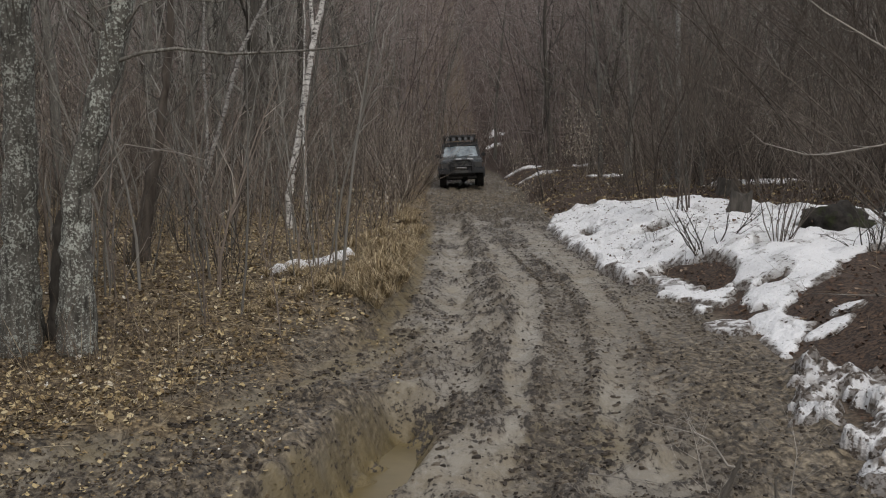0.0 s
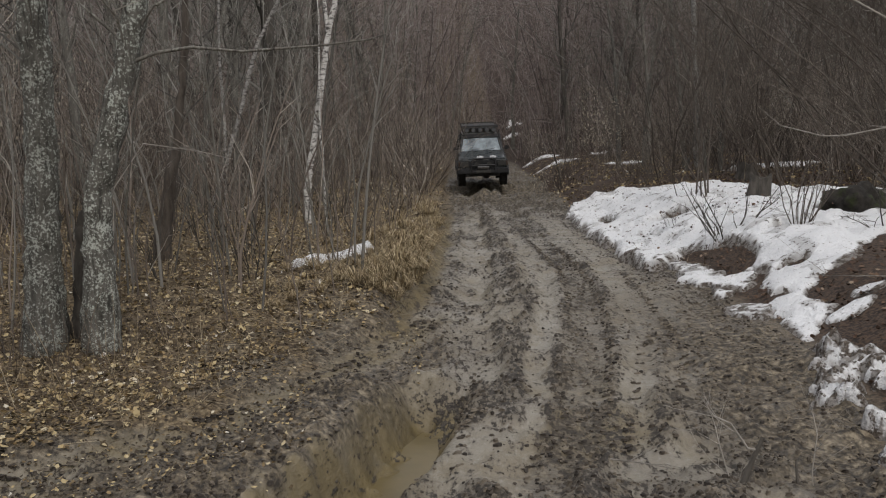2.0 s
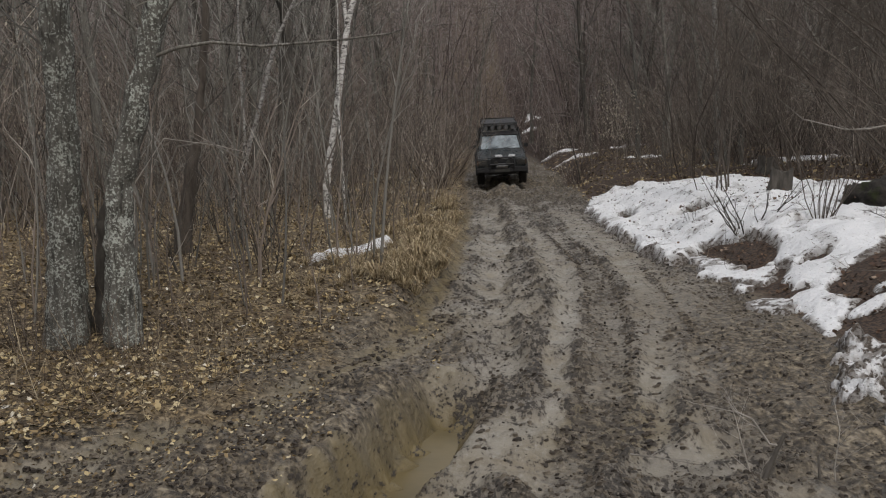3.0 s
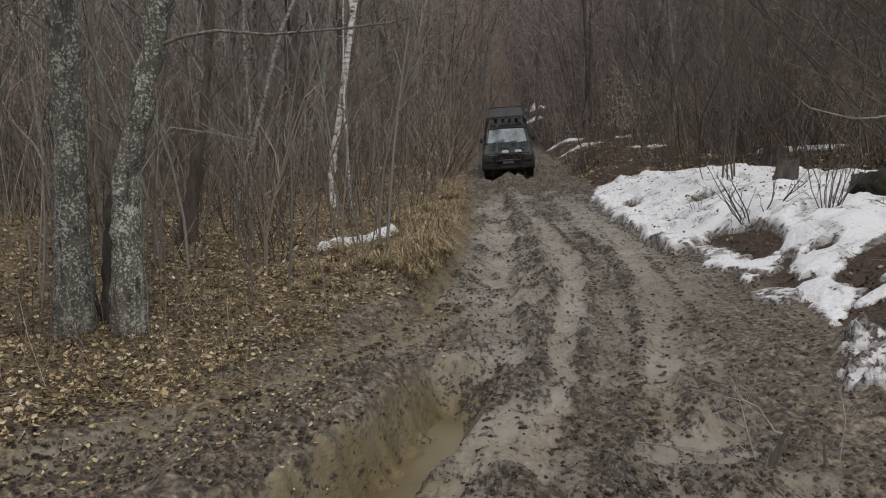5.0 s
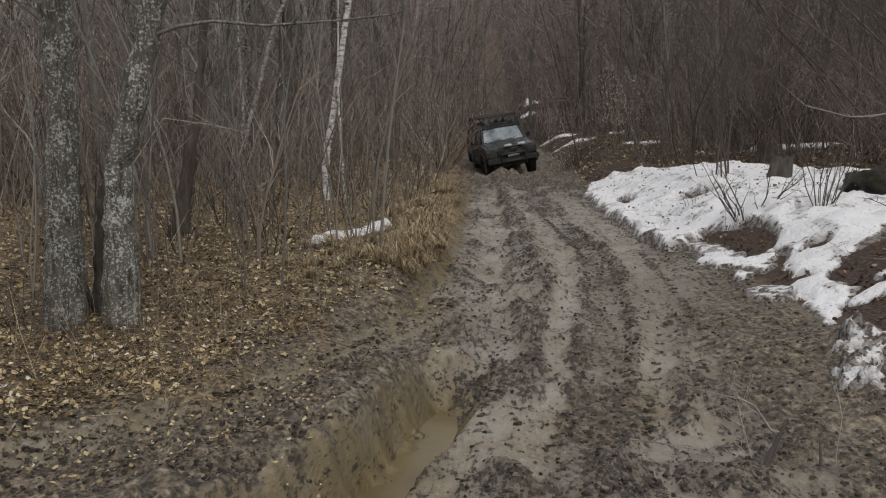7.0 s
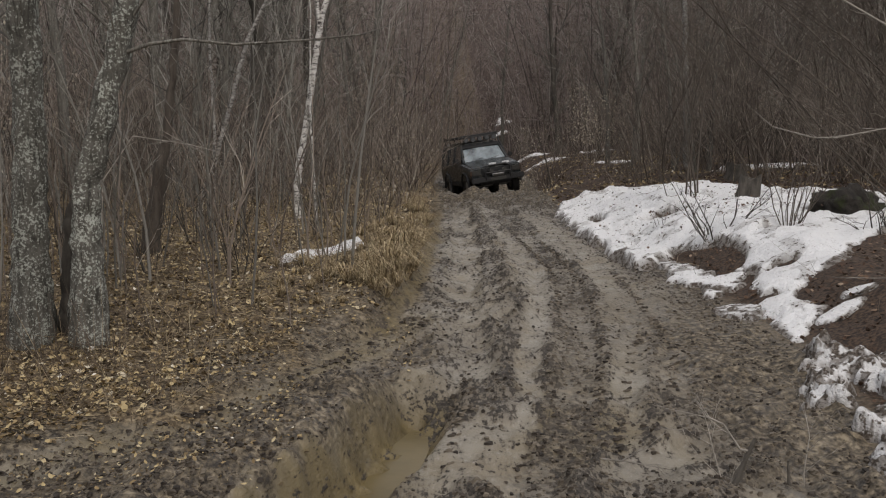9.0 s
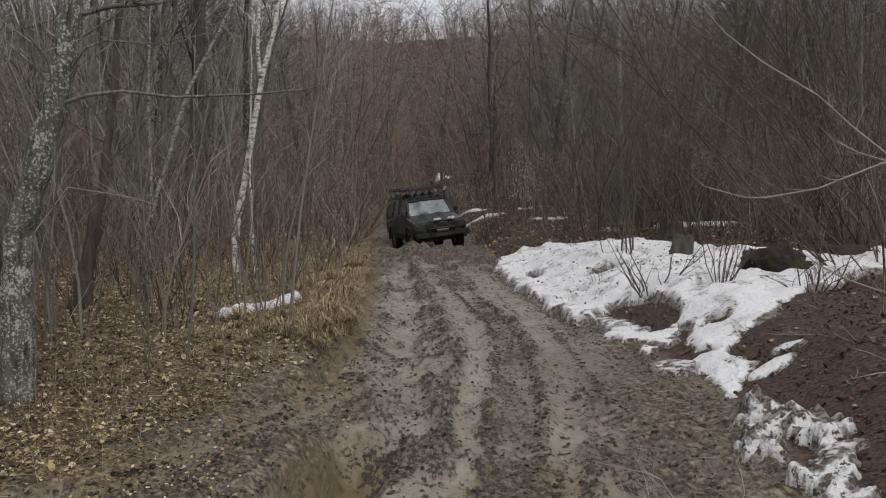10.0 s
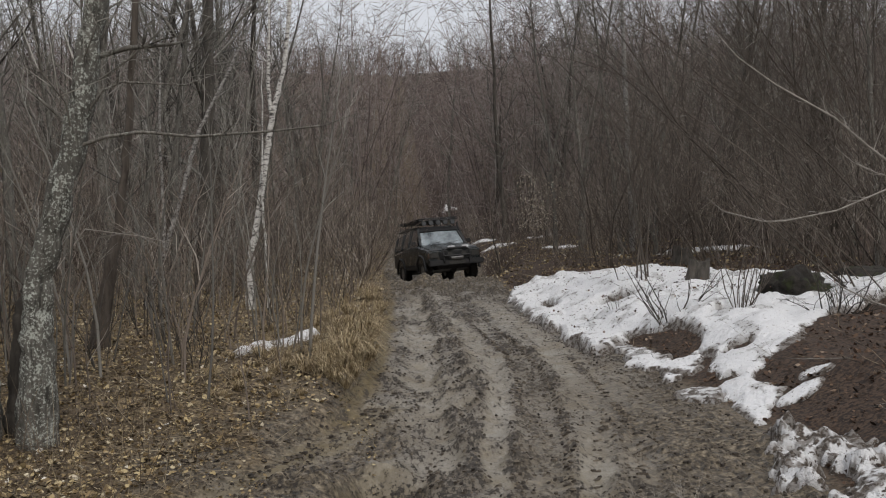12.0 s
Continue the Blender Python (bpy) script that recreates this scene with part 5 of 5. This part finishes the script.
def build_saplings():
    rng = random.Random(77)
    kinds = []
    for k in range(5):
        t = Tubes()
        tall = (1.0, 1.5, 2.2, 3.0, 1.3)[k]
        pts = stem_points(rng, (0, 0, -0.05), (rng.gauss(0, 0.12), rng.gauss(0, 0.12), 1), tall, 6, 0.07)
        r = 0.004 + 0.0035 * tall
        t.add(pts, taper(r, r * 0.3, 6), 4)
        sprout(t, rng, pts, 8, tall * 0.3, r * 0.45, 0.25, 0.6, 0.6, 3)
        ob = new("sapling", t.mesh("sapling", M_TWIG if k % 2 else M_BRUSH))
        kinds.append(tagged(ob, "thin leafless sapling growing among fallen leaves", "sapling", "saplings on the leafy bank"))
    spots = [(-1.5, 9.7, 2), (-2.02, 8.4, 2), (-1.15, 8.3, 0), (-1.3, 7.4, 0), (-1.95, 7.6, 4), (-2.3, 9.2, 3)]
    while len(spots) < 210:
        y = 7.2 + 9 * rng.random()
        x = rng.uniform(-0.52 * y - 1.5, np.interp(y, EDGE_L_Y, EDGE_L_X) - 0.5)
        if y < 8.5 and x > -1.6:
            continue
        spots.append((x, y, rng.choice((0, 1, 1, 2, 3, 4))))
    used = set()
    for x, y, k in spots:
        if k not in used:
            used.add(k)
            place(kinds[k], x, y, rng.uniform(0, 360))
        else:
            put_copy(kinds[k], x, y, rng.uniform(0, 360), rng.uniform(0.8, 1.2), rng.uniform(-7, 7))


build_saplings()


# ---- dry grass ----
def build_grass():
    rng = random.Random(21)
    kinds = []
    for k in range(3):
        v, f = [], []
        for _ in range(150):
            a, rad = rng.uniform(0, 6.28), 0.09 * rng.random()
            ln, w = rng.uniform(0.22, 0.55), rng.uniform(0.003, 0.0065)
            d = Vector((math.cos(a), math.sin(a), 0))
            side = Vector((-d.y, d.x, 0)) * w
            out = rng.uniform(0.4, 1.3)
            p0 = d * rad
            p1 = p0 + d * ln * 0.35 * out + Vector((0, 0, ln * 0.55))
            p2 = p1 + d * ln * 0.45 * out + Vector((0, 0, -ln * 0.42 * out + ln * 0.2))
            b = len(v)
            v += [tuple(p0 - side), tuple(p0 + side), tuple(p1 + side), tuple(p1 - side), tuple(p2)]
            f += [(b, b + 1, b + 2, b + 3), (b + 3, b + 2, b + 4)]
        me = bpy.data.meshes.new("grass_tuft")
        me.from_pydata(v, [], f)
        me.materials.append(M_GRASS)
        kinds.append(tagged(new("grass_tuft", me), "drooping tuft of dry straw-coloured grass on the bank", "grass", "dry grass tufts"))
    spots = []
    for i in range(70):
        y = 8.6 + 10 * rng.random() ** 1.2
        x = np.interp(y, EDGE_L_Y, EDGE_L_X) - 0.12 - abs(rng.gauss(0, 0.28))
        spots.append((x, y))
    for i in range(26):
        spots.append((rng.gauss(-0.62, 0.08), rng.gauss(10.5, 0.32)))
    for i in range(60):
        y = rng.uniform(7.9, 12.5)
        spots.append((np.interp(y, EDGE_L_Y, EDGE_L_X) - 0.3 - 1.1 * rng.random(), y))
    for i, (x, y) in enumerate(spots):
        s = rng.uniform(0.35, 0.7) if i < 70 else rng.uniform(0.55, 0.95) if i < 96 else rng.uniform(0.2, 0.4)
        if i < 3:
            place(kinds[i], x, y, 0, s)
        else:
            put_copy(kinds[i % 3], x, y, rng.uniform(0, 360), s, rng.uniform(-12, 12))


build_grass()


# ---- litter: leaves, stalks, clods ----
def leaf_sheet(name, label, material, count, pick, lo, hi, seed, category="leaves", lift=0.0):
    rng = random.Random(seed)
    xy = [pick(rng) for _ in range(count)]
    zz = land(np.array([p[0] for p in xy]), np.array([p[1] for p in xy]))
    v, f = [], []
    for (x, y), z in zip(xy, zz[0]):
        ln = rng.uniform(lo, hi)
        w = ln * rng.uniform(0.25, 0.42)
        m = pose(x, y, z + lift + rng.uniform(0.004, 0.03), rng.gauss(0, 24), rng.gauss(0, 24), rng.uniform(0, 360))
        curl = ln * rng.uniform(-0.1, 0.3)
        b = len(v)
        for p in ((-ln / 2, 0, curl), (-ln * 0.15, -w, curl * 0.2), (ln * 0.2, -w * 0.8, 0), (ln / 2, 0, curl), (ln * 0.2, w * 0.8, 0), (-ln * 0.15, w, curl * 0.3), (0, 0, -curl * 0.3)):
            v.append(tuple(m @ Vector(p)))
        f += [(b + i, b + (i + 1) % 6, b + 6) for i in range(6)]
    me = bpy.data.meshes.new(name)
    me.from_pydata(v, [], f)
    me.materials.append(material)
    tagged(new(name, me), label, category, kind="stuff")


def left_floor(rng):
    while True:
        y = 4.2 + 14 * rng.random() ** 1.5
        x = rng.uniform(-0.52 * y - 1.2, 0)
        gap = 0.5 if y < 7.6 else 0.36
        if x < np.interp(y, EDGE_L_Y, EDGE_L_X) - gap * rng.random() ** 0.4:
            return x, y


def right_floor(rng):
    while True:
        y = 4.2 + 18 * rng.random() ** 1.3
        x = np.interp(y, EDGE_R_Y, EDGE_R_X) + 0.25 + 6 * rng.random()
        if patch_field(np.array([x]), np.array([y]), BANK)[0] < 0.1:
            return x, y


leaf_sheet("fallen_leaves", "tan and brown fallen leaves covering the bank", M_LEAF, 30000, left_floor, 0.016, 0.06, 601)
def mixed_floor(rng):
    while True:
        y = 4.0 + 4.2 * rng.random()
        x = rng.uniform(-2.8, -0.3)
        if abs(x + 0.16 * (y - 4) + 0.3) > 0.35:
            return x, y


leaf_sheet("trodden_leaves", "trodden leaf scraps pressed into brown mud", M_LEAF, 3000, mixed_floor, 0.01, 0.035, 603)
def verge_floor(rng):
    while True:
        y = 17 + 26 * rng.random()
        x = np.interp(y, EDGE_R_Y, EDGE_R_X) + 0.1 + 7 * rng.random() if rng.random() < 0.7 else np.interp(y, EDGE_L_Y, EDGE_L_X) - 0.1 - 4 * rng.random()
        if patch_field(np.array([x]), np.array([y]), BANK)[0] < 0.0:
            return x, y


def snow_floor(rng):
    while True:
        x, y = rng.uniform(2.2, 7.0), rng.uniform(11.8, 19.5)
        if patch_field(np.array([x]), np.array([y]), BANK)[0] > 0.25:
            return x, y


leaf_sheet("snow_litter", "dark leaf scraps and bark crumbs lying on snow", M_LEAFDARK, 420, snow_floor, 0.02, 0.06, 605, lift=0.17)
leaf_sheet("verge_leaves", "brown fallen leaves along the farther verges", M_LEAF, 6500, verge_floor, 0.05, 0.11, 604)
leaf_sheet("wet_leaves", "dark wet fallen leaves on the far bank", M_LEAFDARK, 9500, right_floor, 0.025, 0.065, 602)


def build_stalks():
    rng = random.Random(33)
    t = Tubes()
    spots = []
    for i in range(7200):
        y = 5.0 + 15 * rng.random() ** 1.2
        x = rng.uniform(-0.52 * y - 1, 0)
        if x < np.interp(y, EDGE_L_Y, EDGE_L_X) - 0.1:
            spots.append((x, y))
    for i in range(3000):
        y = 5.0 + 36 * rng.random()
        x = np.interp(y, EDGE_R_Y, EDGE_R_X) + 0.2 + 6.5 * rng.random()
        if patch_field(np.array([x]), np.array([y]), BANK)[0] < 0.0 and not (y < 7.5 and x < 3.2):
            spots.append((x, y))
    for i in range(1600):
        y = 17 + 24 * rng.random()
        x = np.interp(y, EDGE_L_Y, EDGE_L_X) - 0.1 - 3.5 * rng.random()
        spots.append((x, y))
    levels = land(np.array([p[0] for p in spots]), np.array([p[1] for p in spots]))[0]
    for (x, y), z in zip(spots, levels):
        ln = rng.uniform(0.08, 0.5) if rng.random() < 0.8 else rng.uniform(0.5, 0.9)
        flat = rng.random() < (0.75 if y < 9 else 0.5)
        way = (rng.gauss(0, 1), rng.gauss(0, 1), 0.12) if flat else (rng.gauss(0, 0.3), rng.gauss(0, 0.3), 1)
        pts = stem_points(rng, (x, y, z + (0.02 if flat else -0.02)), way, ln, 2, 0.15)
        r = rng.uniform(0.0014, 0.003) * (1 if y < 15 else 1.6)
        t.add(pts, [r, r * 0.8, 0], 3)
    tagged(new("dry_stalks", t.mesh("dry_stalks", M_STALK)), "dry weed stalks and fine twigs on the banks", "stalks", kind="stuff")


build_stalks()


def build_clods():
    rng = random.Random(44)
    pts = []
    while len(pts) < 78000:
        y = 3.8 + 22 * rng.random() ** 1.7
        x = rng.uniform(-2.6, 2.7)
        pts.append((x, y))
    z, mud, churn, clay, _, soil = land(np.array([p[0] for p in pts]), np.array([p[1] for p in pts]))
    v, f = [], []

    def clod(x, y, h, r, long=1.0, tall=1.0, turn=0.0):
        b = len(v)
        ct, st = math.cos(turn), math.sin(turn)
        for lo, hi, low, high in ((0.7, 1.3, -0.3, -0.1), (0.5, 0.95, 0.5, 1.1)):
            for i in range(5):
                a = 0.5 * (lo < 0.6) + i * 1.2566
                k = r * rng.uniform(lo, hi)
                p, q = k * math.cos(a) * long, k * math.sin(a)
                v.append((x + p * ct - q * st, y + p * st + q * ct, h + r * tall * rng.uniform(low, high)))
        v.append((x, y, h + r * tall * 1.1))
        for i in range(5):
            j = (i + 1) % 5
            f.extend([(b + i, b + j, b + 5 + j, b + 5 + i), (b + 5 + i, b + 5 + j, b + 10)])

    for (x, y), h, m, c, w, e in zip(pts, z, mud, churn, clay, soil):
        if m < 0.4 or w > 0.7 or rng.random() > 0.03 + 0.62 * max(c, 1.1 * e * (x < 0)):
            continue
        clod(x, y, h, 0.003 + 0.016 * rng.random() ** 3.4, rng.uniform(0.7, 1.7), rng.uniform(0.6, 1.1), rng.uniform(0, 6))
    # crumbs pressed out between the tyre lugs
    for row in LUG_ROWS:
        for (x0, y0), (x1, y1) in zip(row, row[1:]):
            n = int(math.hypot(x1 - x0, y1 - y0) / 0.14)
            for i in range(n):
                if rng.random() < 0.2:
                    continue
                x, y = x0 + (x1 - x0) * i / n, y0 + (y1 - y0) * i / n
                for k in (-1, 0, 1):
                    px, py = x + k * 0.022 + rng.gauss(0, 0.006), y + k * 0.012 + rng.gauss(0, 0.006)
                    clod(px, py, height(px, py), rng.uniform(0.01, 0.016), 1.7, 0.9, rng.uniform(0.2, 0.6))
    # lug bars of the tyre that turned off
    for (x0, y0), (x1, y1) in zip(FORK, FORK[1:]):
        far = math.hypot(x1 - x0, y1 - y0)
        ux, uy = (x1 - x0) / far, (y1 - y0) / far
        for i in range(int(far / 0.1)):
            for side in (-1, 1):
                if rng.random() < 0.2:
                    continue
                for k in (0.05, 0.085, 0.12):
                    px = x0 + ux * (i * 0.1 + k * 0.5) - uy * side * k
                    py = y0 + uy * (i * 0.1 + k * 0.5) + ux * side * k
                    clod(px, py, height(px, py), rng.uniform(0.014, 0.02), 1.5, 0.9, math.atan2(uy * 0.5 + ux * side, ux * 0.5 - uy * side))
    me = bpy.data.meshes.new("mud_clods")
    me.from_pydata(v, [], f)
    me.materials.append(M_CLOD)
    tagged(new("mud_clods", me), "crumbs and clods of dark wet mud on the track", "mud", kind="stuff")


build_clods()


# ---- shrubs that kept pale dead leaves ----
def leafy_shrub(x, y, tall, seed, count, spread):
    rng = random.Random(seed)
    root = new("leafy_shrub")
    place(root, x, y)
    st = thicket(seed, tall, 7, M_BRUSH, 0.35, 4, 0.008, "stem", 2, 0.2)
    st.parent = root
    v, f = [], []
    for _ in range(int(count * 1.9)):
        p = Vector((rng.gauss(0, spread), rng.gauss(0, spread), tall * rng.uniform(0.35, 1.0)))
        s = rng.uniform(0.018, 0.045)
        m = Matrix.Translation(p) @ Euler((rng.uniform(0, 6), rng.uniform(0, 6), rng.uniform(0, 6))).to_matrix().to_4x4()
        b = len(v)
        v += [tuple(m @ Vector(q)) for q in ((-s, 0, 0.01), (0, -s * 0.5, 0), (s, 0, 0.015), (0, s * 0.5, 0))]
        f.append((b, b + 1, b + 2, b + 3))
    me = bpy.data.meshes.new("leaves")
    me.from_pydata(v, [], f)
    part("leaves", me, M_PALELEAF, root, "pale curled dead leaves")
    tagged(root, "shrub still holding pale dead leaves", "shrub", "shrubs with pale leaves")


leafy_shrub(4.0, 27.5, 2.6, 701, 190, 0.35)
leafy_shrub(3.1, 36.0, 2.0, 702, 90, 0.4)
leafy_shrub(2.9, 33.0, 0.9, 707, 60, 0.4)
leafy_shrub(5.2, 30.0, 2.4, 703, 60, 0.5)
leafy_shrub(-1.1, 24.0, 1.9, 704, 70, 0.3)
leafy_shrub(-1.3, 19.0, 0.9, 708, 25, 0.4)
leafy_shrub(-1.0, 16.0, 0.7, 709, 20, 0.35)
leafy_shrub(-8.2, 17.0, 2.8, 705, 190, 0.8)
leafy_shrub(-7.0, 14.5, 3.2, 706, 170, 0.7)


# ---- what moves ----
def motions():
    walk(car, [(t, pose(x, y, z, rx, ry, rz)) for t, x, y, z, rx, ry, rz in CAR_ROWS])
    for wheel in wheels:
        hub = wheel.matrix_basis.translation.copy()
        rows, roll, last = [], 0.0, CAR_ROWS[0][2]
        for t, x, y, *_ in CAR_ROWS:
            roll += math.degrees((last - y) / 0.4)
            last = y
            rows.append((t, roll))
        fine = []
        for (t0, a0), (t1, a1) in zip(rows, rows[1:]):
            n = max(1, math.ceil(abs(a1 - a0) / 60))
            fine += [(t0 + (t1 - t0) * i / n, a0 + (a1 - a0) * i / n) for i in range(n)]
        fine.append(rows[-1])
        walk(wheel, [(t, pose(hub.x, hub.y, hub.z, a)) for t, a in fine])


motions()
